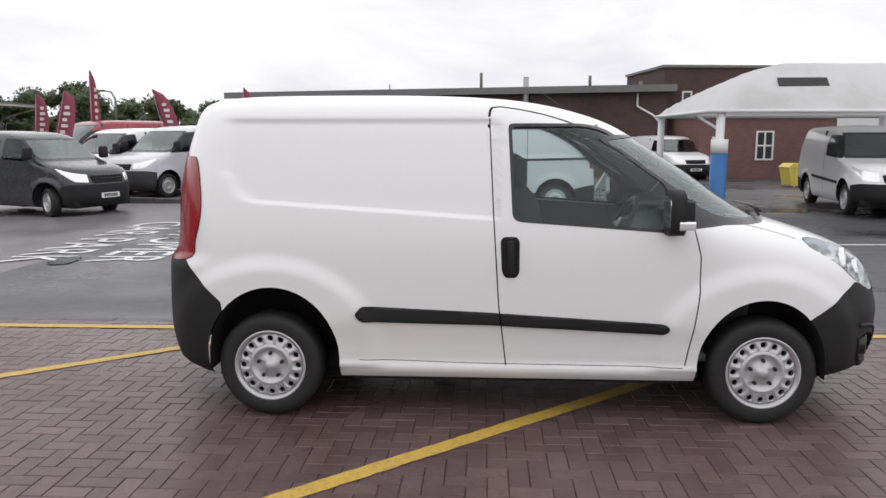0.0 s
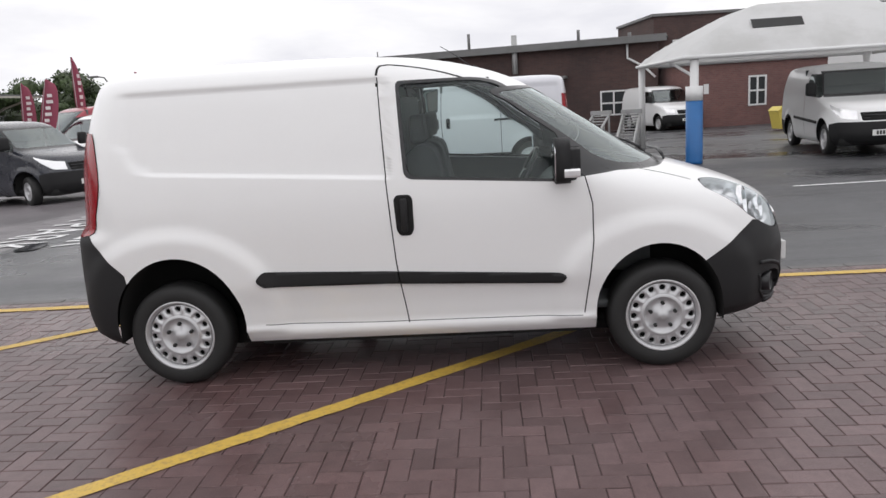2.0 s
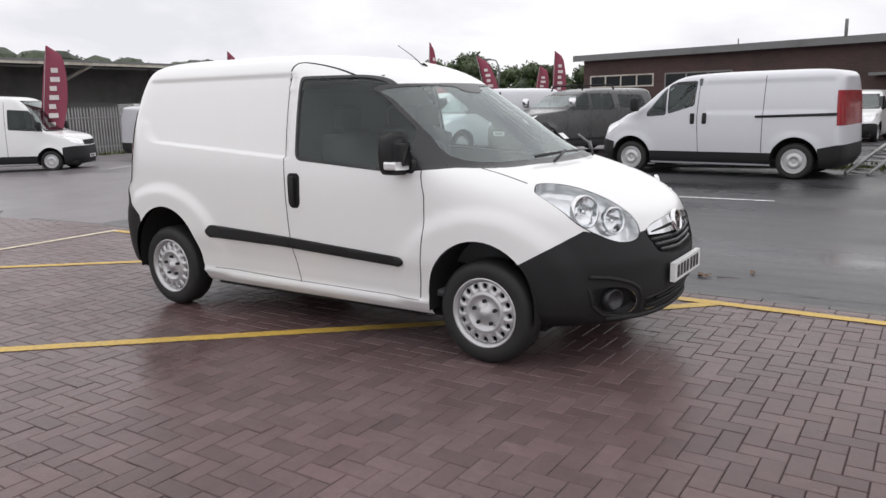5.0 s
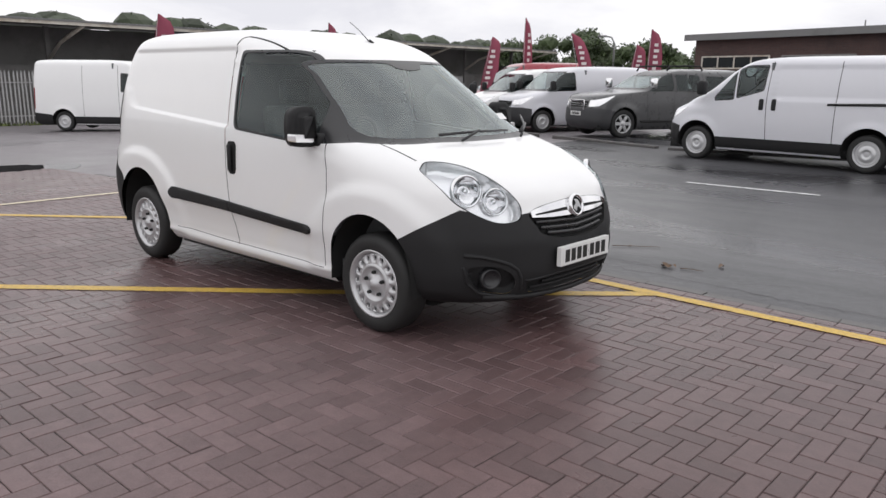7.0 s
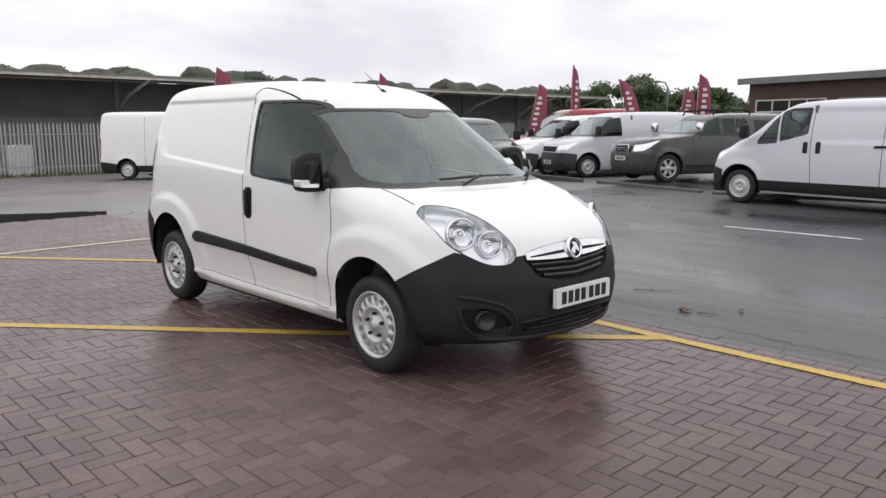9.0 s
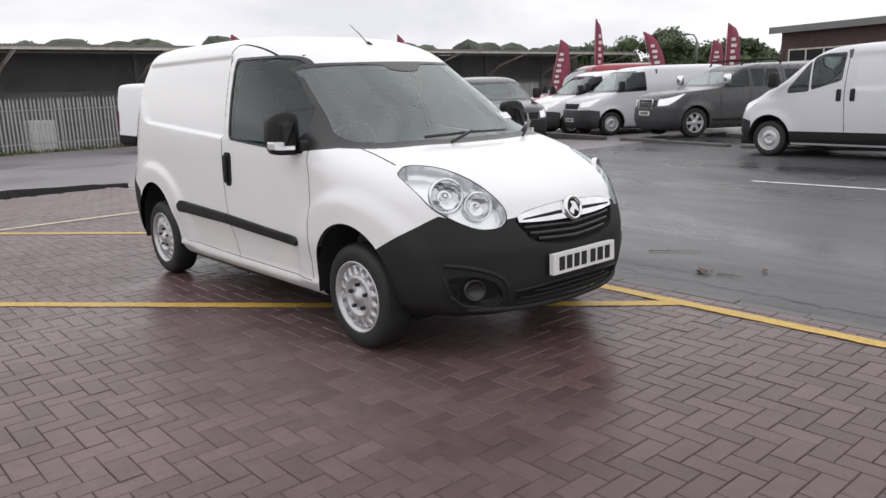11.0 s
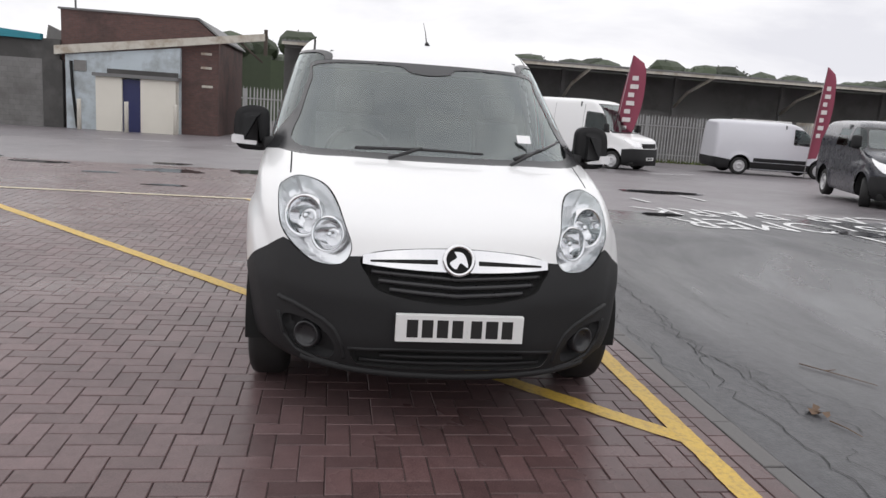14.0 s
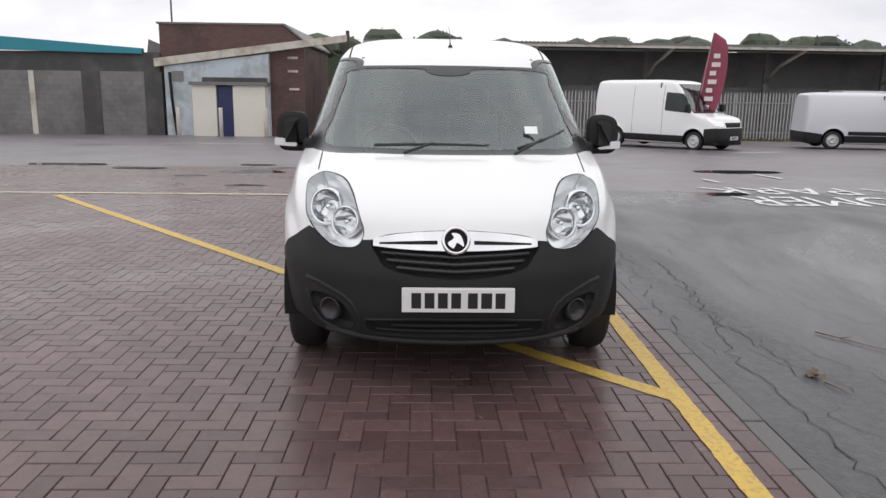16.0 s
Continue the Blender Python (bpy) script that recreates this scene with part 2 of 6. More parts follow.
def smooth_line(pts, n=5):
    """Closed outline, rounded by a Catmull-Rom curve through its points."""
    out = []
    m = len(pts)
    P = [Vector(p) for p in pts]
    for i in range(m):
        a, b, c, d = P[i - 1], P[i], P[(i + 1) % m], P[(i + 2) % m]
        for k in range(n):
            t = k / n
            out.append(tuple(0.5 * (2 * b + (c - a) * t + (2 * a - 5 * b + 4 * c - d) * t * t + (3 * b - a - 3 * c + d) * t**3)))
    return out


SIDE = (Vector((1, 0, 0)), Vector((0, 0, 1)), Vector((0, 1, 0)))
TOP = (Vector((1, 0, 0)), Vector((0, 1, 0)), Vector((0, 0, 1)))
FRONT = (Vector((0, 1, 0)), Vector((0, 0, 1)), Vector((1, 0, 0)))


def carve(bm, poly, view=SIDE, keep=lambda c, n: True):
    """Cuts the surface along an outline seen along view's third axis. Returns the faces inside."""
    U, V, W = view
    us, vs = [p[0] for p in poly], [p[1] for p in poly]
    lo, hi = (min(us) - 0.03, min(vs) - 0.03), (max(us) + 0.03, max(vs) + 0.03)

    def near(f, a, b):
        fu, fv = [q.co.dot(U) for q in f.verts], [q.co.dot(V) for q in f.verts]
        return max(fu) >= a[0] and min(fu) <= b[0] and max(fv) >= a[1] and min(fv) <= b[1]
    l0, l1, h0, h1 = lo[0] - 0.12, lo[1] - 0.12, hi[0] + 0.12, hi[1] + 0.12
    cand = []
    for f in bm.faces:
        c = f.verts[0].co
        if l0 < c.dot(U) < h0 and l1 < c.dot(V) < h1 and near(f, lo, hi) and keep(f.calc_center_median(), f.normal):
            cand.append(f)
    for p, q in zip(poly, poly[1:] + poly[:1]):
        d = (q[0] - p[0], q[1] - p[1])
        if d[0] ** 2 + d[1] ** 2 < 1e-10:
            continue
        a = (min(p[0], q[0]) - 1e-4, min(p[1], q[1]) - 1e-4)
        b = (max(p[0], q[0]) + 1e-4, max(p[1], q[1]) + 1e-4)
        cand = [f for f in cand if f.is_valid]
        sel = [f for f in cand if near(f, a, b)]
        if not sel:
            continue
        geom = sel + list({e for f in sel for e in f.edges}) + list({v for f in sel for v in f.verts})
        no = (U * d[1] - V * d[0]).normalized()
        before = set(sel)
        r = bmesh.ops.bisect_plane(bm, geom=geom, dist=1e-5, plane_co=U * p[0] + V * p[1], plane_no=no)
        cand += [g for g in r["geom"] if isinstance(g, bmesh.types.BMFace) and g not in before]
    out = []
    for f in set(f for f in cand if f.is_valid):
        c = f.calc_center_median()
        if keep(c, f.normal) and inside(poly, c.dot(U), c.dot(V)):
            out.append(f)
    return out


def taken(bm, faces, offset=0.0, remove=True):
    """Those faces as a bmesh of their own, moved along their normals."""
    nb = bmesh.new()
    vm = {}
    for f in faces:
        for v in f.verts:
            if v not in vm:
                vm[v] = nb.verts.new(v.co + v.normal * offset)
    for f in faces:
        nb.faces.new([vm[v] for v in f.verts])
    if remove:
        bmesh.ops.delete(bm, geom=list(faces), context="FACES")
    nb.normal_update()
    return nb


def cut(bm, poly, name, material, parent, view=SIDE, keep=lambda c, n: True, offset=0.0, label=""):
    fs = carve(bm, poly, view, keep)
    nb = taken(bm, fs, offset)
    bm.normal_update()
    return part(name, nb, material, parent, label)


def seam(bm, line, width, parent, view=SIDE, keep=lambda c, n: True, name="panel_gap"):
    """A narrow recessed joint along a line."""
    P = [Vector(p) for p in line]
    L = [P[0]]
    for p, q in zip(P, P[1:]):
        n = max(1, int((q - p).length / 0.07))
        L += [p + (q - p) * k / n for k in range(1, n + 1)]
    a, b = [], []
    for i, p in enumerate(L):
        d = (L[min(i + 1, len(L) - 1)] - L[max(i - 1, 0)]).normalized()
        o = Vector((-d.y, d.x)) * width / 2
        a.append(tuple(p + o))
        b.append(tuple(p - o))
    return cut(bm, a + b[::-1], name, DARK, parent, view, keep, -0.004)


def arc(cx, cz, rx, rz, a0, a1, n=20):
    return [(cx + rx * math.cos(radians(a0 + (a1 - a0) * i / n)), cz + rz * math.sin(radians(a0 + (a1 - a0) * i / n))) for i in range(n + 1)]


def wheel(parent, x, y, R, rim, width, right, holes=0, spokes=0, material=None, name="wheel", steer=0):
    """A wheel with tyre, rim and nuts; right: its outer side looks to -y."""
    w = new(name)
    w.parent = parent
    w.location = (x, y, R)
    w.rotation_euler = (0, 0, radians(steer) + (0 if right else math.pi))
    material = material or STEEL
    h = width / 2
    bm = bmesh.new()
    lathe(bm, [(rim - 0.004, h - 0.02), (rim, h), (R - 0.045, h + 0.004), (R - 0.012, h - 0.012), (R, h - 0.035), (R, -h + 0.035), (R - 0.012, -h + 0.012),
               (R - 0.03, -h + 0.001), (R - 0.05, -h - 0.004), (rim + 0.02, -h - 0.001), (rim + 0.004, -h + 0.004), (rim - 0.004, -h + 0.02)], 48)
    part("tyre", bm, RUBBER, w)
    bm = bmesh.new()
    yo = -h + 0.004
    lathe(bm, [(rim - 0.012, h - 0.02), (rim - 0.02, -h + 0.05), (rim - 0.016, -h + 0.03), (rim - 0.004, yo - 0.004), (rim + 0.006, yo - 0.006), (rim + 0.008, yo + 0.004), (rim + 0.004, yo + 0.02)], 48)
    ro, ri, hub = rim * 0.91, rim * 0.61, rim * 0.30
    yf = yo + 0.022
    if holes:
        lathe(bm, [(rim - 0.016, yo + 0.03), (rim - 0.03, yo + 0.036), (ro, yf)], 48)
        for k in range(holes):
            a0 = k * math.tau / holes
            da = math.tau / holes
            rm, hr = (ro + ri) / 2 + rim * 0.035, rim * 0.088
            n = 16
            outer, inner, deep = [], [], []
            for j in range(n):
                t = j * math.tau / n
                cu, cv = math.cos(t), math.sin(t)
                sq = 1 / max(abs(cu), abs(cv))
                rr = rm + cu * sq * ((ro - rm) if cu > 0 else (rm - ri))
                aa = a0 + cv * sq * da / 2
                yy = yf - 0.012 * math.sin(math.pi * (rr - ri) / (ro - ri)) - (0.012 if rr < rm else 0.0) * step(rm, ri, rr)
                outer.append(bm.verts.new((rr * math.cos(aa), yy, rr * math.sin(aa))))
                r2, a2 = rm + hr * cu, a0 + hr * cv / rm
                inner.append(bm.verts.new((r2 * math.cos(a2), yf - 0.011, r2 * math.sin(a2))))
                deep.append(bm.verts.new((r2 * math.cos(a2), yf + 0.012, r2 * math.sin(a2))))
            for j in range(n):
                j2 = (j + 1) % n
                bm.faces.new((outer[j], outer[j2], inner[j2], inner[j]))
                bm.faces.new((inner[j], inner[j2], deep[j2], deep[j]))
        lathe(bm, [(ri, yf - 0.012), (ri - 0.012, yf - 0.022), (ri - 0.02, yf - 0.018), (hub * 1.5, yf - 0.002), (hub * 1.1, yf - 0.006), (hub * 0.55, yf - 0.014), (hub * 0.45, yf - 0.03), (0.004, yf - 0.032)], 48, True)
    elif spokes:
        for k in range(spokes):
            a = k * math.tau / spokes
            m4 = Matrix.Rotation(-a, 4, "Y")
            for sgn in (-0.35, 0.35):
                vs = box(bm, rim * 0.12, rim * 0.95, yf - 0.012, yf + 0.02, sgn * 0.06 - 0.018, sgn * 0.06 + 0.018, 0.006, m4)
        lathe(bm, [(hub * 1.15, yf + 0.02), (hub, yf - 0.016), (0.004, yf - 0.022)], 24, True)
    else:
        lathe(bm, [(rim - 0.016, yo + 0.03), (rim * 0.82, yf - 0.004), (rim * 0.74, yf + 0.012), (rim * 0.62, yf - 0.008), (rim * 0.46, yf - 0.02), (rim * 0.34, yf - 0.022), (rim * 0.3, yf), (rim * 0.2, yf), (0.004, yf - 0.006)], 40, True)
    part("rim", bm, material, w)
    bm = bmesh.new()
    lathe(bm, [(rim - 0.014, yf + 0.03), (0.01, yf + 0.03)], 24, True)
    part("brake_drum", bm, DARK, w)
    if holes:
        for k in range(5):
            a = math.radians(90 + 72 * k)
            bm = bmesh.new()
            lathe(bm, [(0.011, yf + 0.004), (0.011, yf - 0.026), (0.008, yf - 0.03), (0.001, yf - 0.03)], 6, True)
            nut = part("wheel_nut", bm, RUBBER, w, smooth=False)
            nut.location = (hub * 1.18 * math.cos(a), 0, hub * 1.18 * math.sin(a))
    return w


def pad(bm, poly, depth, name, material, parent, view=SIDE, keep=lambda c, n: True, label=""):
    """A raised (or, with a negative depth, sunken) pad that follows the surface, with walls round it."""
    fs = carve(bm, poly, view, keep)
    nb = bmesh.new()
    lo, hi = {}, {}
    for f in fs:
        for v in f.verts:
            if v not in hi:
                hi[v] = nb.verts.new(v.co + v.normal * depth)
    inner = set(fs)
    for f in fs:
        nb.faces.new([hi[v] for v in f.verts])
    for f in fs:
        for l in f.loops:
            if sum(1 for g in l.edge.link_faces if g in inner) == 1:
                a, b = l.vert, l.link_loop_next.vert
                for v in (a, b):
                    if v not in lo:
                        lo[v] = nb.verts.new(v.co - v.normal * 0.002)
                nb.faces.new((hi[b], hi[a], lo[a], lo[b]))
    if depth < 0:
        bmesh.ops.delete(bm, geom=fs, context="FACES")
        bm.normal_update()
    ob = part(name, nb, material, parent, label)
    return ob


def left_only(c, n):
    return c.y > 0


def right_only(c, n):
    return c.y < 0


def arch(cx, cz, rx, rz):
    return [(cx + rx, 0.05)] + arc(cx, cz, rx, rz, 0, 180, 22) + [(cx - rx, 0.05)]


def liner(parent, poly, w, deep=0.36):
    poly = [(x, max(z, 0.27)) for x, z in poly]
    for s in (-1, 1):
        bm = bmesh.new()
        a = [bm.verts.new((x, s * w, z)) for x, z in poly]
        b = [bm.verts.new((x, s * (w - deep), z)) for x, z in poly]
        for i in range(len(poly) - 1):
            bm.faces.new((a[i], a[i + 1], b[i + 1], b[i]))
        bm.faces.new(b)
        part("wheel_arch_liner", bm, DARK, parent)


def plate_bars(parent, w, h, widths, name="number_plate", thick=0.006):
    """A number plate lying in its local y-z plane, facing +x, with plain bars for its characters."""
    p = part(name, boxed(-thick, 0, -w / 2, w / 2, -h / 2, h / 2, bevel=0.002), PLATE, parent, "white number plate with dark bars", False)
    tot = sum(widths) + 0.016 * (len(widths) - 1)
    y = -tot / 2 * w / 0.52
    for q in widths:
        b = part("plate_bar", boxed(-0.001, 0.0012, y, y + q * w / 0.52, -h * 0.33, h * 0.33), PLATEBAR, p, smooth=False)
        y += (q + 0.016) * w / 0.52
    return p


# ---- ground ----
PAVE_Y = 6.33


def gz(x, y=0.0):
    """The yard falls gently to the west and to the north."""
    return -0.026 * min(max(0.0, -5.5 - x), 34) - 0.02 * min(max(0.0, y - 22), 16)


def sheet(name, x0, x1, y0, y1, z, material, label, category, nx=1, ny=1):
    bm = bmesh.new()
    g = [[bm.verts.new((x0 + (x1 - x0) * i / nx, y0 + (y1 - y0) * j / ny, z + gz(x0 + (x1 - x0) * i / nx, y0 + (y1 - y0) * j / ny))) for j in range(ny + 1)] for i in range(nx + 1)]
    for i in range(nx):
        for j in range(ny):
            bm.faces.new((g[i][j], g[i + 1][j], g[i + 1][j + 1], g[i][j + 1]))
    return tagged(part(name, bm, material, None, label, False), label, category, kind="structure")


def wet_ground(name, base, dark, rough_dry, rough_wet, wet_scale, wet_lo, wet_hi, speck=220.0, bump=0.25, tint=(1, 1, 1), island=0.0, obrand=0.0, stretch=1.0, mottle=0.7, spec=0.5):
    """Rain-wet ground: aggregate specks, damp patches that are darker and shinier, fine relief that drowns where it is wet."""
    m = bpy.data.materials.new(name)
    m.use_nodes = True
    t = m.node_tree
    b = t.nodes["Principled BSDF"]
    g = t.nodes.new("ShaderNodeNewGeometry")
    mpn = nd(t, "ShaderNodeMapping")
    mpn.inputs["Scale"].default_value = (stretch, 1, 1)
    t.links.new(g.outputs["Position"], mpn.inputs["Vector"])
    wet = nd(t, "ShaderNodeTexNoise", Scale=wet_scale, Detail=6.0, Roughness=0.58, Distortion=0.4)
    t.links.new(mpn.outputs["Vector"], wet.inputs["Vector"])
    ramp = nd(t, "ShaderNodeMapRange")
    ramp.inputs["From Min"].default_value, ramp.inputs["From Max"].default_value = wet_lo, wet_hi
    t.links.new(wet.outputs["Fac"], ramp.inputs["Value"])
    sp = nd(t, "ShaderNodeTexNoise", Scale=speck, Detail=2.0)
    big = nd(t, "ShaderNodeTexNoise", Scale=1.6, Detail=5.0)
    for n in (sp, big):
        t.links.new(g.outputs["Position"], n.inputs["Vector"])
    mixc = t.nodes.new("ShaderNodeMix")
    mixc.data_type = "RGBA"
    t.links.new(ramp.outputs["Result"], mixc.inputs["Factor"])
    mixc.inputs[6].default_value, mixc.inputs[7].default_value = (*base, 1), (*dark, 1)
    def math_(op, a, b_):
        q = t.nodes.new("ShaderNodeMath")
        q.operation = op
        for i, v in enumerate((a, b_)):
            if isinstance(v, (int, float)):
                q.inputs[i].default_value = v
            else:
                t.links.new(v, q.inputs[i])
        return q.outputs[0]
    mid = nd(t, "ShaderNodeTexNoise", Scale=14.0, Detail=4.0, Roughness=0.7)
    t.links.new(g.outputs["Position"], mid.inputs["Vector"])
    k = math_("MULTIPLY", math_("ADD", math_("ADD", math_("MULTIPLY", sp.outputs["Fac"], 0.8), math_("MULTIPLY", math_("SUBTRACT", mid.outputs["Fac"], 0.5), mottle)), 0.6), math_("ADD", math_("MULTIPLY", big.outputs["Fac"], 0.5), 0.75))
    if island:
        k = math_("MULTIPLY", k, math_("ADD", math_("MULTIPLY", g.outputs["Random Per Island"], island), 1 - island / 2))
    if obrand:
        oi = t.nodes.new("ShaderNodeObjectInfo")
        k = math_("MULTIPLY", k, math_("ADD", math_("MULTIPLY", oi.outputs["Random"], obrand), 1 - obrand / 2))
    sc = t.nodes.new("ShaderNodeVectorMath")
    sc.operation = "SCALE"
    t.links.new(mixc.outputs[2], sc.inputs[0])
    t.links.new(k, sc.inputs["Scale"])
    t.links.new(sc.outputs[0], b.inputs["Base Color"])
    b.inputs["Specular IOR Level"].default_value = spec
    rr = nd(t, "ShaderNodeMapRange")
    rr.inputs["To Min"].default_value, rr.inputs["To Max"].default_value = rough_dry, rough_wet
    t.links.new(ramp.outputs["Result"], rr.inputs["Value"])
    t.links.new(rr.outputs["Result"], b.inputs["Roughness"])
    bp = nd(t, "ShaderNodeBump", Distance=0.004)
    t.links.new(math_("MULTIPLY", math_("SUBTRACT", 1.15, ramp.outputs["Result"]), bump), bp.inputs["Strength"])
    t.links.new(sp.outputs["Fac"], bp.inputs["Height"])
    t.links.new(bp.outputs["Normal"], b.inputs["Normal"])
    return m


ASPHALT = wet_ground("wet_asphalt", (0.068, 0.068, 0.073), (0.03, 0.03, 0.033), 0.5, 0.16, 0.34, 0.40, 0.62, speck=90, bump=0.7, stretch=0.4, mottle=1.7, spec=0.42)
OLDASPHALT = wet_ground("old_asphalt", (0.175, 0.158, 0.167), (0.12, 0.11, 0.117), 0.46, 0.26, 0.25, 0.45, 0.72, bump=0.3)
PAVER = wet_ground("clay_paver", (0.120, 0.082, 0.083), (0.089, 0.050, 0.049), 0.40, 0.20, 0.45, 0.4, 0.65, speck=160, bump=0.25, island=0.36, obrand=0.36, spec=0.26)
JOINT = mat("joint_sand", (0.045, 0.036, 0.034), 0.7, vary=0.3, fine=200)
YELLOW = mat("yellow_line_paint", (0.58, 0.385, 0.07), 0.5, vary=0.15, scale=9, stain=(0.24, 0.14, 0.07), stain_scale=34, stain_amount=0.5, bump=0.15)
PALEYELLOW = mat("worn_yellow_paint", (0.66, 0.58, 0.42), 0.5, vary=0.15, scale=9, stain=(0.3, 0.25, 0.2), stain_scale=9, stain_amount=0.6)
ROADWHITE = mat("road_white_paint", (0.78, 0.78, 0.78), 0.5, vary=0.15, scale=9, stain=(0.12, 0.12, 0.12), stain_scale=10, stain_amount=0.7)
WATER = mat("puddle_water", (0.03, 0.03, 0.032), 0.03, vary=0.1, rvary=0.01)
KERB = mat("concrete_kerb", (0.10, 0.094, 0.092), 0.5, vary=0.2, scale=3, stain=(0.06, 0.06, 0.055), stain_amount=0.6)

def ground_mesh():
    bm = bmesh.new()
    xs = [-600, -300, -120, -60, -39.5, -30, -20, -12, -5.5, 0, 10, 30, 80, 200, 600]
    yl = [-600, -200, -60, -20, 0, 10, 22, 30, 38, 60, 120, 300, 600]
    g = [[bm.verts.new((x, y, -0.012 + gz(x, y))) for y in yl] for x in xs]
    for i in range(len(xs) - 1):
        for j in range(len(yl) - 1):
            bm.faces.new((g[i][j], g[i + 1][j], g[i + 1][j + 1], g[i][j + 1]))
    return bm


tagged(part("ground", ground_mesh(), OLDASPHALT, None, "", False), "damp weathered grey asphalt yard", "ground", kind="structure")
sheet("road", -5.4, 60, 6.44, 38, -0.004, ASPHALT, "rain-wet dark asphalt roadway", "road", 1, 40)
sheet("paving_bed", -9.7, 12, -8, PAVE_Y, -0.0062, JOINT, "dark jointing sand under the block paving", "pavement", 31, 1)


def line(name, pts, width, material, label, z=0.004, category="road marking"):
    """A painted line through points on the ground, with slightly uneven edges."""
    P = [Vector(p) for p in pts]
    L = []
    for p, q in zip(P, P[1:]):
        n = max(2, int((q - p).length / 0.05))
        L += [p + (q - p) * i / n for i in range(n)]
    L.append(P[-1])
    bm = bmesh.new()
    a, b = [], []
    for i, c in enumerate(L):
        d = (L[min(i + 1, len(L) - 1)] - L[max(i - 1, 0)]).normalized()
        o = Vector((-d.y, d.x)) * width / 2
        j = [random.uniform(-0.004, 0.004) for _ in range(2)]
        a.append(bm.verts.new((*(c + o * (1 + j[0] / width * 2)), z + gz(c.x, c.y))))
        b.append(bm.verts.new((*(c - o * (1 + j[1] / width * 2)), z + gz(c.x, c.y))))
    for i in range(len(L) - 1):
        bm.faces.new((a[i], b[i], b[i + 1], a[i + 1]))
    return tagged(part(name, bm, material, None, label, False), label, category, kind="structure")


line("bay_line", [(-4.36, -0.12), (-2.2, 1.78), (-0.6, 3.18), (1.15, 4.70), (2.66, 6.13)], 0.105, YELLOW, "worn yellow diagonal parking bay line on block paving")
line("bay_line", [(-4.66, 3.38), (-2.95, 4.78), (-1.25, 6.13)], 0.10, YELLOW, "worn yellow diagonal parking bay line on block paving")
line("edge_line", [(-4.6, 6.11), (0.5, 6.14), (9.0, 6.09)], 0.10, YELLOW, "worn yellow edge line beside the kerb", z=0.005)
line("bay_end_line", [(-4.62, -6.0), (-4.62, 6.15)], 0.09, PALEYELLOW, "faded pale line across the paving", z=0.0055)
for p, q in (((0.1, 12.1), (1.97, 12.15)), ((-4.65, 11.6), (-2.9, 11.8)), ((5.3, 11.4), (7.3, 11.5)), ((-8.9, 11.5), (-7.9, 11.56)), ((-17.6, 14.6), (-18.6, 16.6)),
             ((-20.6, -2.9), (-20.9, -0.8)), ((-20.6, 0.9), (-20.2, 4.1)), ((-7.7, 9.98), (-7.0, 10.03))):
    line("lane_dash", [p, q], 0.09, ROADWHITE, "worn white lane marking on the asphalt", z=0.003)


# ---- the white panel van ----
def hero_dent(x, z):
    d = 0.0
    # sunken cargo panel with soft edges
    low = 1.235 - 0.065 * (x + 1.0)
    k = step(-1.24, -1.12, x) * step(low - 0.010, low + 0.012, z) * (1 - step(1.655, 1.705, z)) * (1 - step(0.34, 0.36, x))
    r = math.hypot(max(-1.0 - x, 0), max(low + 0.14 - z, 0)) if x < -1.0 and z < low + 0.14 else 0
    if r:
        k *= 1 - step(0.10, 0.16, r)
    d -= 0.022 * k
    # wheel arch bulges
    for cx, cz, rr in ((-0.92, 0.40, 0.53), (1.80, 0.38, 0.52)):
        q = math.hypot((x - cx) * (0.82 if cx < 0 else 0.86), z - cz)
        if z > 0.3:
            d += 0.024 * (1 - step(rr - 0.08, rr + 0.02, q)) - 0.004
    # lower body tucks in
    d -= 0.02 * (1 - step(0.42, 0.60, z)) * (1 - step(0.2, 0.42, abs(x - 0.45) - 0.75)) * step(0.3, 0.35, z)
    return d


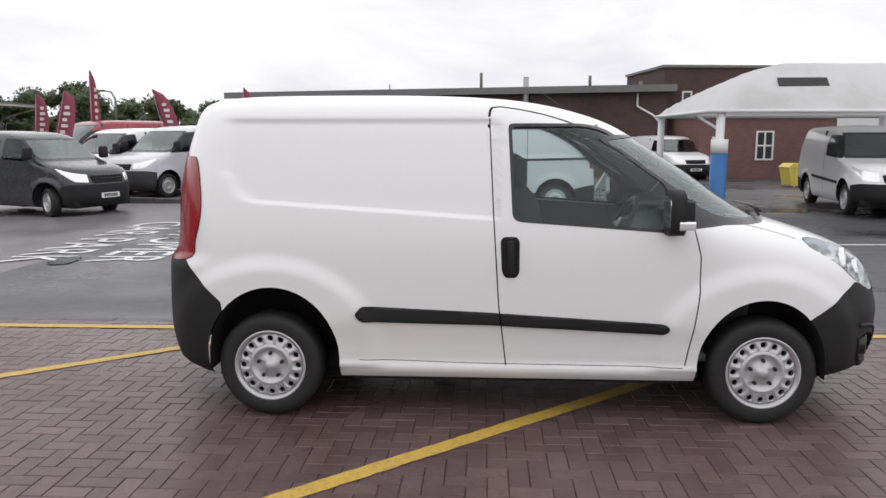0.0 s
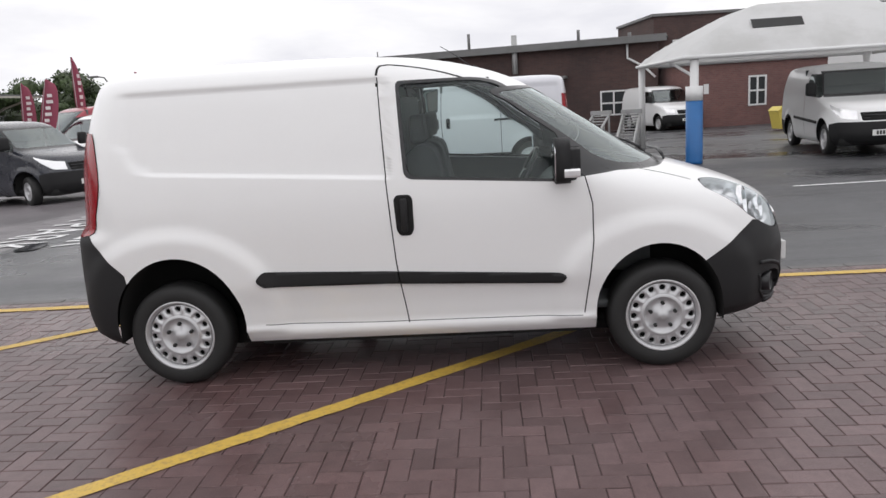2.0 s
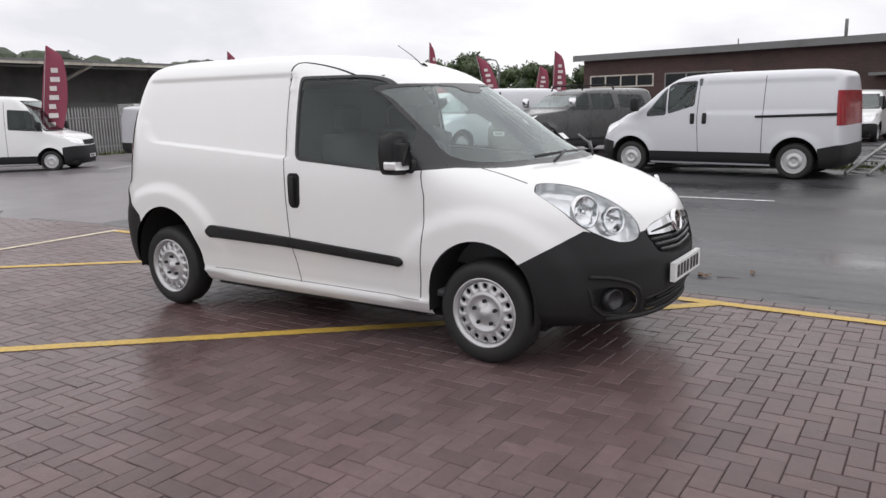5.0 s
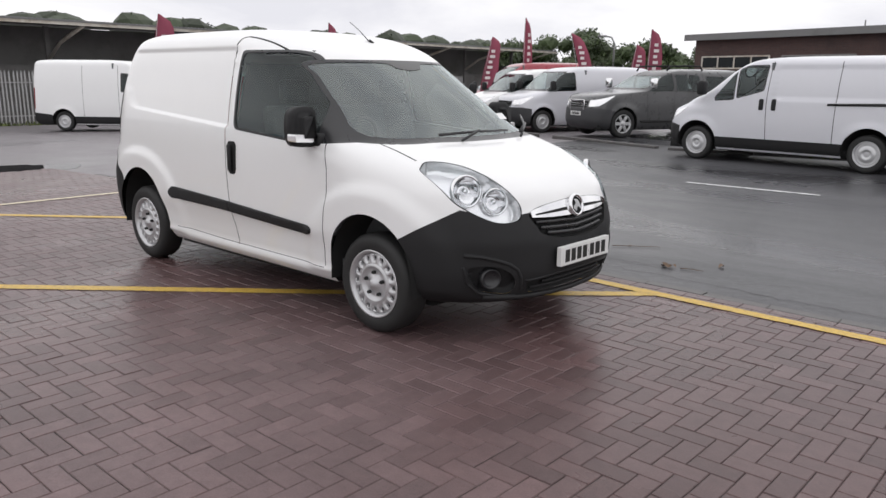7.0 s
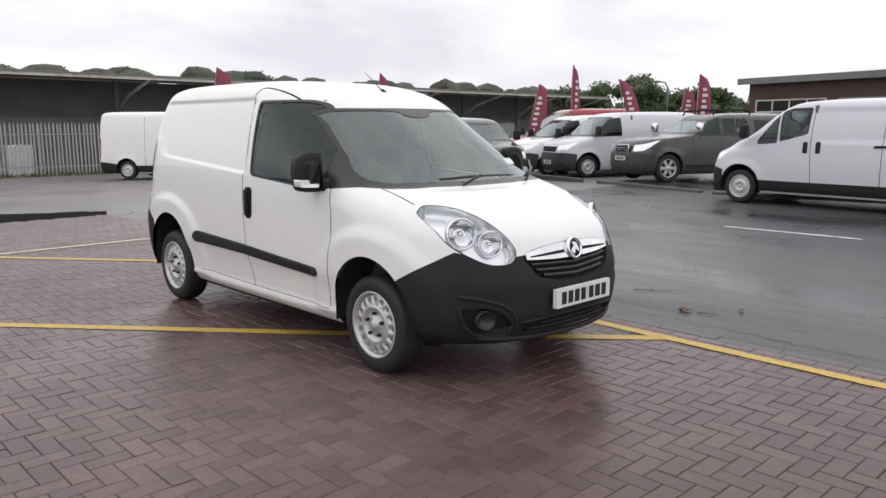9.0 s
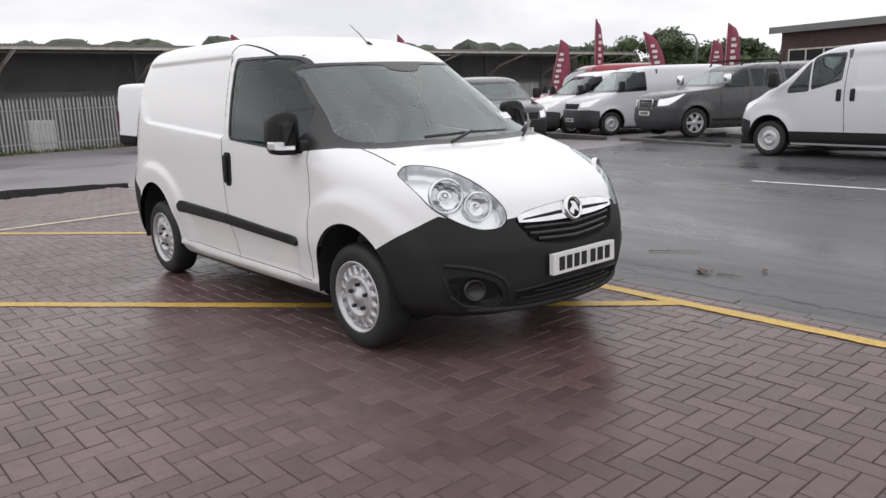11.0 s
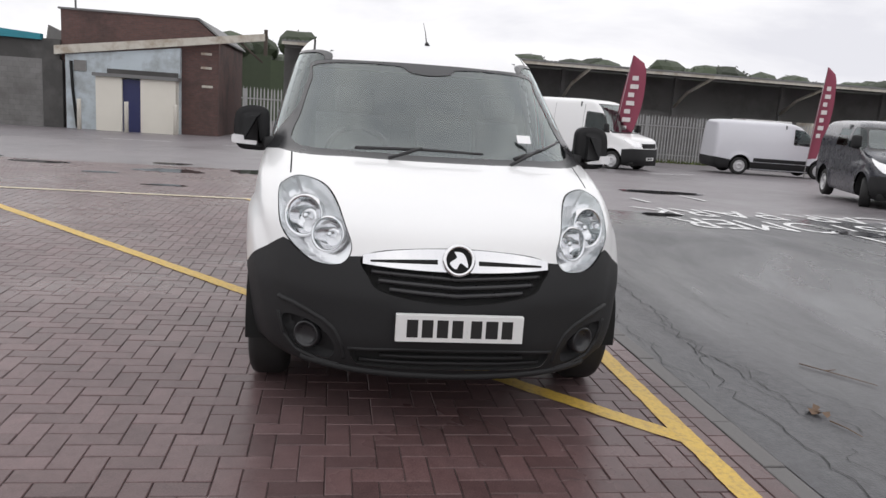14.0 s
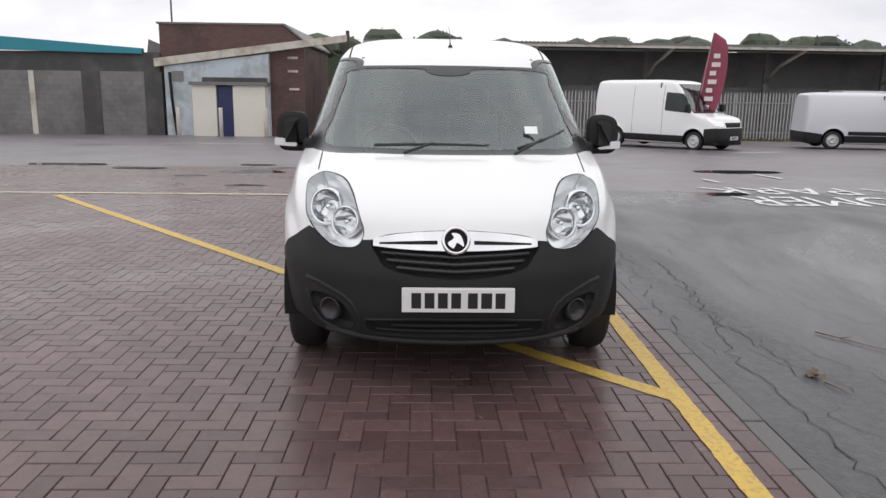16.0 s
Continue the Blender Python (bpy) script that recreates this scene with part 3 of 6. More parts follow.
HERO = dict(
    xf=[(0.235, 2.53), (0.265, 2.61), (0.33, 2.648), (0.45, 2.672), (0.58, 2.672), (0.68, 2.650), (0.78, 2.612), (0.85, 2.575), (0.90, 2.52), (0.95, 2.435), (1.00, 2.32), (1.05, 2.175), (1.09, 2.05),
        (1.115, 1.96), (1.14, 1.90), (1.40, 1.49), (1.60, 1.17), (1.66, 1.06), (1.70, 0.96), (1.74, 0.83), (1.78, 0.66), (1.81, 0.46), (1.835, 0.1), (1.845, -0.2)],
    xr=[(0.235, -1.60), (0.30, -1.67), (0.5, -1.705), (0.85, -1.695), (0.95, -1.64), (1.3, -1.615), (1.65, -1.535), (1.76, -1.49), (1.81, -1.41), (1.835, -1.2), (1.845, -0.8)],
    w=[(0.235, 0.83), (0.27, 0.862), (0.33, 0.885), (0.45, 0.902), (0.62, 0.914), (0.85, 0.916), (1.0, 0.91), (1.12, 0.898), (1.30, 0.868), (1.50, 0.822), (1.64, 0.78), (1.71, 0.745), (1.76, 0.70), (1.80, 0.61), (1.825, 0.48), (1.84, 0.30), (1.845, 0.2)],
    af=[(0.235, 1.0), (0.6, 1.05), (0.9, 1.05), (1.0, 1.0), (1.08, 0.95), (1.13, 0.96), (1.4, 0.98), (1.65, 0.85), (1.75, 0.75), (1.845, 0.5)],
    ar=0.46, pf=[(0.235, 2.55), (0.5, 2.6), (0.85, 2.7), (1.0, 2.85), (1.12, 2.7), (1.3, 2.6), (1.65, 2.7), (1.845, 3.0)], pr=2.15, dent=hero_dent, extra=(1.115, 1.125, 1.13, 0.88, 0.89, 1.655, 1.66, 1.675, 1.69, 1.70) + tuple(1.142 + 0.007 * i for i in range(16)))

van = thing("panel_van", "white panel van with black bumpers and steel wheels on block paving", "van", pose(0, YC, 0))
vb = hull(HERO, side=90, end=24, levels=84)
FA, RA = arch(1.80, 0.345, 0.345, 0.375), arch(-0.905, 0.36, 0.372, 0.405)
for a in (FA, RA):
    fs = carve(vb, a)
    bmesh.ops.delete(vb, geom=fs, context="FACES")
    liner(van, a, 0.89)
vb.normal_update()
fwd = lambda c, n: n.x > 0.15
WS = smooth_line([(-0.745, 1.122), (-0.725, 1.30), (-0.675, 1.50), (-0.640, 1.592), (-0.3, 1.604), (0, 1.606), (0.3, 1.604), (0.640, 1.592), (0.675, 1.50), (0.725, 1.30), (0.745, 1.122), (0.4, 1.112), (0, 1.110), (-0.4, 1.112)])
WSG = smooth_line([(-0.722, 1.150), (-0.702, 1.30), (-0.655, 1.49), (-0.622, 1.574), (-0.20, 1.586), (-0.11, 1.552), (0, 1.54), (0.11, 1.552), (0.20, 1.586), (0.622, 1.574), (0.655, 1.49), (0.702, 1.30), (0.722, 1.150), (0.4, 1.138), (0, 1.134), (-0.4, 1.138)])
cut(vb, WSG, "windscreen", GLASS, van, FRONT, lambda c, n: n.x > 0.2 and c.x > 0.7, -0.003, "windscreen glass").visible_shadow = False
cut(vb, WS, "windscreen_border", PILLAR, van, FRONT, lambda c, n: n.x > 0.1 and c.x > 0.7)
SG = rounded([(0.425, 1.645), (0.452, 1.150), (1.285, 1.092), (1.322, 1.125), (1.285, 1.325), (1.075, 1.535), (0.955, 1.622), (0.84, 1.648)], [0.03, 0.05, 0.03, 0.03, 0.06, 0.1, 0.06, 0.1])
SB = rounded([(0.405, 1.664), (0.432, 1.135), (1.30, 1.075), (1.348, 1.115), (1.312, 1.338), (1.095, 1.548), (0.97, 1.638), (0.84, 1.664)], [0.03, 0.05, 0.03, 0.03, 0.1, 0.1, 0.06, 0.1])
for side in (right_only, left_only):
    cut(vb, SG, "side_window", SIDEGLASS, van, SIDE, side, -0.004, "clear door window glass").visible_shadow = False
    cut(vb, SB, "window_seal", PILLAR, van, SIDE, side, 0.001)
    cut(vb, [(0.955, 1.612), (1.06, 1.592), (1.42, 1.39), (1.80, 1.105), (1.6, 1.112), (1.22, 1.083), (1.15, 1.30), (0.98, 1.50)], "front_pillar", PILLAR, van, SIDE, lambda c, n, s=side: s(c, n) and abs(c.y) > 0.55)
    sg = 1 if side is left_only else -1
    seam(vb, [(0.300, sg * 0.75), (0.306, sg * 0.71), (0.318, sg * 0.685), (0.36, sg * 0.668), (0.6, sg * 0.66), (0.80, sg * 0.657), (0.955, sg * 0.630)], 0.014, van, TOP, lambda c, n: n.z > 0.3 and c.z > 1.5)
    seam(vb, [(0.304, 1.69), (0.315, 1.45), (0.33, 1.15), (0.36, 0.68), (0.40, 0.36), (0.405, 0.32)], 0.007, van, SIDE, side)
    seam(vb, [(1.41, 1.10), (1.445, 0.95), (1.445, 0.76), (1.42, 0.55), (1.39, 0.34)], 0.007, van, SIDE, side)
    pad(vb, rounded([(-0.44, 0.615), (-0.40, 0.660), (0.3, 0.632), (1.27, 0.577), (1.30, 0.555), (1.27, 0.522), (0.3, 0.565), (-0.40, 0.575)], 0.02), 0.016, "rubbing_strip", TRIM, van, SIDE, side)
    pad(vb, rounded([(0.368, 1.03), (0.385, 1.052), (0.455, 1.052), (0.472, 1.03), (0.472, 0.86), (0.455, 0.828), (0.395, 0.828), (0.376, 0.86)], 0.02), 0.004, "handle_cup", DARK, van, SIDE, side)
    part("door_handle", boxed(0.405, 0.442, (1 if side is left_only else -1) * 0.926 - 0.012, (1 if side is left_only else -1) * 0.926 + 0.012, 0.85, 1.035, bevel=0.01), TRIM, van)
    seam(vb, [(-0.42, 0.345), (0.2, 0.33), (1.38, 0.325)], 0.004, van, SIDE, side)
    cut(vb, smooth_line([(-1.85, 0.92), (-1.405, 0.905), (-1.34, 1.03), (-1.305, 1.18), (-1.315, 1.33), (-1.355, 1.46), (-1.43, 1.478), (-1.85, 1.47)]), "tail_lamp", REDLENS, van, SIDE, side, 0.006, "red tail lamp lens")
cut(vb, [(-1.19, 0.68), (-1.415, 0.905), (-1.9, 0.93), (-1.9, 0.1), (-1.1, 0.1)], "rear_bumper", TRIM, van, SIDE, lambda c, n: True, 0.003, "black textured rear bumper")
GRILLE = smooth_line([(-0.395, 0.751), (-0.325, 0.785), (-0.18, 0.803), (0, 0.811), (0.18, 0.803), (0.325, 0.785), (0.395, 0.751), (0.365, 0.69), (0.295, 0.628), (0, 0.590), (-0.295, 0.628), (-0.365, 0.69)])
face_fwd = lambda c, n: n.x > 0.2 and c.x > 2.3
# headlamps: cut along an oblique view
LAMP = [(2.075, -0.735, 1.0), (2.075, -0.668, 1.027), (2.20, -0.56, 1.008), (2.365, -0.50, 0.95), (2.505, -0.455, 0.858), (2.555, -0.435, 0.785), (2.56, -0.475, 0.725), (2.50, -0.575, 0.718), (2.425, -0.672, 0.772), (2.335, -0.735, 0.835), (2.245, -0.757, 0.908), (2.12, -0.765, 0.98)]
for sg in (-1, 1):
    Wd = Vector((0.75, sg * 0.5, 0.38)).normalized()
    Ud = Vector((-sg * Wd.y * sg, Wd.x, 0)).normalized() if sg > 0 else Vector((-Wd.y, Wd.x, 0)).normalized()
    Vd = Wd.cross(Ud).normalized()
    view = (Ud, Vd, Wd)
    pts = [Vector((x, y * -sg, z)) for x, y, z in LAMP]
    out = smooth_line([(p.dot(Ud), p.dot(Vd)) for p in pts], 4)
    mid = Vector((sum(p[0] for p in out) / len(out), sum(p[1] for p in out) / len(out)))
    big = [tuple(mid + (Vector(p) - mid) * (1 + 0.006 / (Vector(p) - mid).length)) for p in out]
    on = lambda c, n, s=sg, W=Wd: c.y * s > 0.3 and n.dot(W) > 0.2 and c.x > 1.9
    fs = carve(vb, out, view, on)
    nb = taken(vb, fs, 0.002, remove=False)
    head = part("headlamp", nb, LENS, van, "clear headlamp with two round reflectors")
    head.visible_shadow = False
    ob = pad(vb, out, -0.085, "reflector_bowl", REFLECTOR, head, view, on)
    cut(vb, big, "lamp_gap", DARK, van, view, on, -0.006)
    for (x, y, z, r) in ((2.318, 0.630, 0.878, 0.086), (2.440, 0.525, 0.822, 0.071)):
        bm = bmesh.new()
        lathe(bm, [(r + 0.008, 0.012), (r + 0.006, -0.012), (r, -0.016), (r - 0.008, -0.008), (r * 0.8, 0.02), (r * 0.5, 0.045), (r * 0.22, 0.052), (r * 0.2, 0.01), (r * 0.12, 0.0), (0.002, 0.0)], 32, True)
        q = part("lamp_ring", bm, CHROME, head)
        q.matrix_local = Matrix.Translation((x, sg * y, z)) @ Matrix.Rotation(radians(90 - 0) + sg * radians(26), 4, "Z") @ Matrix.Rotation(radians(-10), 4, "X")
        bm = bmesh.new()
        lathe(bm, [(r * 0.78, 0.018), (r * 0.45, 0.043), (r * 0.24, 0.05)], 24)
        q2 = part("lamp_shade", bm, REFLECTOR, head)
        q2.matrix_local = q.matrix_local @ Matrix.Translation((0, -0.002, 0))
carve(vb, GRILLE, FRONT, face_fwd)
bump_front = carve(vb, [(2.0, 0.575), (2.05, 0.607), (2.21, 0.70), (2.35, 0.787), (2.40, 0.775), (2.50, 0.752), (2.56, 0.755), (2.60, 0.768), (2.9, 0.775), (2.9, 0.1), (1.9, 0.1)], SIDE)
bump_set = set(bump_front)
bump_front += [f for f in vb.faces if f not in bump_set and face_fwd(f.calc_center_median(), f.normal) and inside(GRILLE, f.calc_center_median().y, f.calc_center_median().z)]
fb = taken(vb, bump_front, 0.003)
vb.normal_update()
# front face of the bumper
pad(fb, GRILLE, -0.035, "grille_opening", DARK, van, FRONT, face_fwd)


def nose_x(y, z):
    """Where the front of the van lies at this height and side."""
    xf, af, w, pf = (curve(HERO[k], z) for k in ("xf", "af", "w", "pf"))
    return xf - af + af * (1 - (abs(y) / w) ** pf) ** (1 / pf)


def nose_bar(pts, r, name, material, proud=0.0, n=8, label=""):
    P = [Vector(p) for p in pts]
    L = []
    for a, b in zip(P, P[1:]):
        for k in range(8):
            L.append(a + (b - a) * k / 8)
    L.append(P[-1])
    return part(name, tubed([(nose_x(p.x, p.y) + proud, p.x, p.y) for p in L], r, n), material, van, label)


def nose_slab(poly, proud, thick, name, material, label="", step_=0.02):
    """A thin plate with this outline that follows the curve of the nose."""
    bm = bmesh.new()
    front = [bm.verts.new((nose_x(y, z) + proud, y, z)) for y, z in poly]
    back = [bm.verts.new((nose_x(y, z) + proud - thick, y, z)) for y, z in poly]
    m = len(poly)
    for k in range(m):
        bm.faces.new((front[k], front[(k + 1) % m], back[(k + 1) % m], back[k]))
    half = m // 2
    for k in range(half - 1):
        bm.faces.new((front[k], front[k + 1], front[m - 2 - k], front[m - 1 - k]))
        bm.faces.new((back[k], back[k + 1], back[m - 2 - k], back[m - 1 - k]))
    bmesh.ops.recalc_face_normals(bm, faces=bm.faces)
    return part(name, bm, material, van, label, False)


ys = [-0.385 + 0.77 * i / 30 for i in range(31)]
top = lambda y: 0.810 - 0.19 * y * y - 0.55 * y ** 4
low = lambda y: 0.722 + 0.10 * y * y
nose_slab([(y, top(y)) for y in ys] + [(y, low(y)) for y in ys[::-1]], 0.010, 0.03, "grille_frame", CHROME, "chrome grille bar")
for sg in (-1, 1):
    yy = [sg * (0.085 + 0.27 * i / 12) for i in range(13)]
    nose_slab([(y, 0.769 - 0.12 * y * y) for y in yy] + [(y, 0.752 - 0.04 * y * y) for y in yy[::-1]], 0.0125, 0.006, "grille_slot", DARK)
for z, hw_ in ((0.697, 0.348), (0.664, 0.32), (0.632, 0.275)):
    nose_bar([(-hw_, z + 0.008), (-0.15, z), (0, z - 0.008), (0.15, z), (hw_, z + 0.008)], 0.011, "grille_slat", PILLAR, -0.014)
bm = bmesh.new()
lathe(bm, [(0.066, 0.012), (0.068, -0.004), (0.062, -0.012), (0.054, -0.012), (0.051, -0.004)], 40)
badge = part("badge_ring", bm, CHROME, van, "chrome ring badge")
badge.matrix_local = Matrix.Translation((nose_x(0, 0.770) + 0.020, 0, 0.770)) @ Matrix.Rotation(radians(90), 4, "Z") @ Matrix.Rotation(radians(-14), 4, "X")
bm = bmesh.new()
lathe(bm, [(0.052, 0.002), (0.002, 0.0)], 32, True)
part("badge_disc", bm, DARK, badge)
part("badge_shape", prismed(smooth_line([(-0.038, -0.012), (-0.01, 0.012), (-0.02, 0.034), (0.014, 0.03), (0.03, 0.006), (0.036, -0.028), (0.006, -0.01), (-0.012, -0.036)], 4), "y", -0.006, 0.001), CHROME, badge, smooth=False)

pl = plate_bars(van, 0.52, 0.111, (0.045, 0.045, 0.045, 0.045, 0.0, 0.045, 0.05, 0.045), thick=0.03)
pl.location = (2.712, 0.012, 0.503)
pad(fb, rounded([(-0.43, 0.378), (-0.2, 0.398), (0.2, 0.398), (0.43, 0.378), (0.40, 0.305), (-0.40, 0.305)], 0.03), -0.03, "lower_intake", DARK, van, FRONT, face_fwd)
nose_bar([(-0.43, 0.380), (-0.2, 0.398), (0.2, 0.398), (0.43, 0.380)], 0.008, "intake_lip", TRIM, 0.0)
nose_bar([(-0.30, 0.360), (0, 0.364), (0.30, 0.360)], 0.008, "intake_bar", TRIM, -0.012)
nose_bar([(-0.38, 0.332), (0, 0.334), (0.38, 0.332)], 0.007, "intake_bar", TRIM, -0.012)
nose_bar([(-0.62, 0.292), (-0.44, 0.282), (0, 0.272), (0.44, 0.282), (0.62, 0.292)], 0.016, "bumper_lip", TRIM, 0.004)
for sg in (-1, 1):
    pad(fb, smooth_line([(sg * y, z) for y, z in ((0.705, 0.465), (0.685, 0.385), (0.64, 0.335), (0.515, 0.312), (0.485, 0.368), (0.525, 0.435), (0.605, 0.475))]), -0.045, "fog_lamp_recess", TRIM, van, FRONT, lambda c, n, s=sg: n.x > 0.15 and c.x > 2.2 and c.y * s > 0)
    nose_bar([(sg * y, z) for y, z in ((0.725, 0.540), (0.66, 0.532), (0.596, 0.513), (0.53, 0.486), (0.487, 0.452), (0.46, 0.40), (0.445, 0.33))], 0.012, "bumper_crease", TRIM, -0.003)
    nose_bar([(sg * y, z) for y, z in ((0.725, 0.475), (0.70, 0.375), (0.645, 0.318), (0.55, 0.297), (0.46, 0.294))], 0.010, "bumper_crease", TRIM, -0.002)
    bm = bmesh.new()
    lathe(bm, [(0.062, 0.03), (0.058, -0.01), (0.050, -0.014), (0.046, 0.0), (0.03, 0.008), (0.002, 0.01)], 28, True)
    f_ = part("fog_lamp", bm, PILLAR, van)
    f_.matrix_local = Matrix.Translation((nose_x(0.60, 0.402) - 0.022, sg * 0.60, 0.402)) @ Matrix.Rotation(radians(90) + sg * radians(28), 4, "Z")
    # door mirrors
    bm = bmesh.new()
    prism(bm, rounded([(sg * 0.868, 1.072), (sg * 1.045, 1.078), (sg * 1.062, 1.20), (sg * 1.045, 1.290), (sg * 0.98, 1.318), (sg * 0.875, 1.308)], 0.05), "x", 1.245, 1.375)
    bmesh.ops.bevel(bm, geom=[e for e in bm.edges if abs(e.verts[0].co.x - e.verts[1].co.x) < 1e-5 and e.verts[0].co.x > 1.3], offset=0.055, segments=4, affect="EDGES")
    mirror_body = part("door_mirror", bm, TRIM, van, "black door mirror with clear indicator")
    part("mirror_glass", prismed(rounded([(sg * 0.885, 1.10), (sg * 1.035, 1.105), (sg * 1.045, 1.27), (sg * 0.89, 1.285)], 0.03), "x", 1.239, 1.244), CHROME, mirror_body, smooth=False)
    part("indicator", prismed(rounded([(sg * 0.93, 1.105), (sg * 1.064, 1.112), (sg * 1.064, 1.158), (sg * 0.93, 1.150)], 0.012), "x", 1.285, 1.366), REFLECTOR, mirror_body, "clear indicator strip", False)
    part("mirror_arm", boxed(1.27, 1.37, min(sg * 0.80, sg * 0.90), max(sg * 0.80, sg * 0.90), 1.075, 1.155, bevel=0.02), TRIM, mirror_body)
    seam(vb, [(sg * 0.727, 1.118), (sg * 0.718, 1.08), (sg * 0.712, 1.03)], 0.008, van, FRONT, lambda c, n, s=sg: c.y * s > 0 and n.z > 0.1 and 1.7 < c.x < 2.2)
# wipers
for pts in ([(1.905, -0.42, 1.145), (1.945, -0.1, 1.155), (1.945, 0.2, 1.150)], [(1.93, 0.36, 1.135), (1.86, 0.5, 1.175), (1.72, 0.64, 1.225)]):
    wp = part("wiper", tubed([(x + 0.012, y, z + 0.012) for x, y, z in pts], 0.010, 6, 0.007), PILLAR, van)
    mid_ = Vector(pts[1])
    part("wiper_arm", tubed([(mid_.x + 0.02, mid_.y, mid_.z + 0.02), (1.965, mid_.y - 0.16, 1.118)], 0.009, 6), PILLAR, wp)
# roof aerial
ae = part("aerial", tubed([(0.83, 0.02, 1.735), (0.72, 0.02, 1.82), (0.62, 0.015, 1.885)], 0.004, 6, 0.002), PILLAR, van)
bm = bmesh.new()
tube(bm, [(0.85, 0.02, 1.725), (0.825, 0.02, 1.752)], 0.020, 10, 0.008)
part("aerial_base", bm, TRIM, ae)
# cabin
part("bulkhead", prismed([(-0.82, 0.36), (0.82, 0.36), (0.82, 1.15), (0.72, 1.58), (-0.72, 1.58), (-0.82, 1.15)], "x", 0.37, 0.39), INTERIOR, van, smooth=False)
part("dashboard", prismed(rounded([(1.24, 0.55), (1.22, 0.90), (1.32, 1.02), (1.55, 1.075), (1.80, 1.09), (1.80, 0.5)], 0.06), "y", -0.64, 0.64), INTERIOR, van)
part("cabin_floor", boxed(0.36, 1.9, -0.80, 0.80, 0.34, 0.38), INTERIOR, van)
part("headlining", boxed(0.38, 0.92, -0.56, 0.56, 1.64, 1.66), CLOTH, van)
for y0, y1 in ((-0.66, -0.14), (0.0, 0.40), (0.40, 0.72)):
    bm = bmesh.new()
    prism(bm, rounded([(0.48, 0.62), (0.50, 0.80), (0.42, 1.24), (0.48, 1.30), (0.58, 1.26), (0.66, 0.84), (1.05, 0.86), (1.10, 0.80), (1.08, 0.62)], 0.05), "y", y0 + 0.02, y1 - 0.02)
    st = part("seat", bm, CLOTH, van)
    part("headrest", boxed(0.44, 0.53, (y0 + y1) / 2 - 0.12, (y0 + y1) / 2 + 0.12, 1.30, 1.47, bevel=0.03), CLOTH, st)
bm = bmesh.new()
ring = [Vector((0, 0.185 * math.cos(k * math.tau / 28), 0.185 * math.sin(k * math.tau / 28))) for k in range(29)]
tube(bm, ring, 0.016, 6)
box(bm, -0.02, 0.02, -0.06, 0.06, -0.05, 0.05, 0.015)
box(bm, -0.01, 0.01, -0.18, 0.18, -0.015, 0.015)
sw = part("steering_wheel", bm, PILLAR, van)
sw.matrix_local = Matrix.Translation((1.10, -0.38, 1.06)) @ Matrix.Rotation(radians(28), 4, "Y")
for sg in (-1, 1):
    part("door_lining", prismed([(0.40, 0.40), (1.40, 0.40), (1.40, 1.06), (0.45, 1.12)], "y", sg * 0.845, sg * 0.86), INTERIOR, van, smooth=False)
note = part("windscreen_note", boxed(-0.001, 0.001, -0.036, 0.036, -0.03, 0.03), PAPER, van, "small white notice behind the windscreen", False)
note.matrix_local = Matrix.Translation((1.70, 0.46, 1.235)) @ Matrix.Rotation(radians(-50), 4, "Y")
# cabin lining behind the outer skin
inner = [f for f in vb.faces if 0.37 < f.calc_center_median().x < 1.75 and f.calc_center_median().z > 0.55]
lin = taken(vb, inner, -0.03, remove=False)
part("cabin_lining", lin, INTERIOR, van)
part("front_bumper", fb, TRIM, van, "black textured front bumper")
part("body", vb, WHITE, van, "white painted van body")
# underside box, hung low and near-black to deepen the shade beneath the van
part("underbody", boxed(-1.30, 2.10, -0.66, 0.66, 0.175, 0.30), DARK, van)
# added light blocker between the axles, no real part: darkens the paving below
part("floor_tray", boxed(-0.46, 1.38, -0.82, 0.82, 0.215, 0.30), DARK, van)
for x, y, r in ((1.82, -0.79, True), (-0.935, -0.79, True), (1.82, 0.79, False), (-0.935, 0.79, False)):
    wheel(van, x, y, 0.30, 0.198, 0.18, r, holes=16)
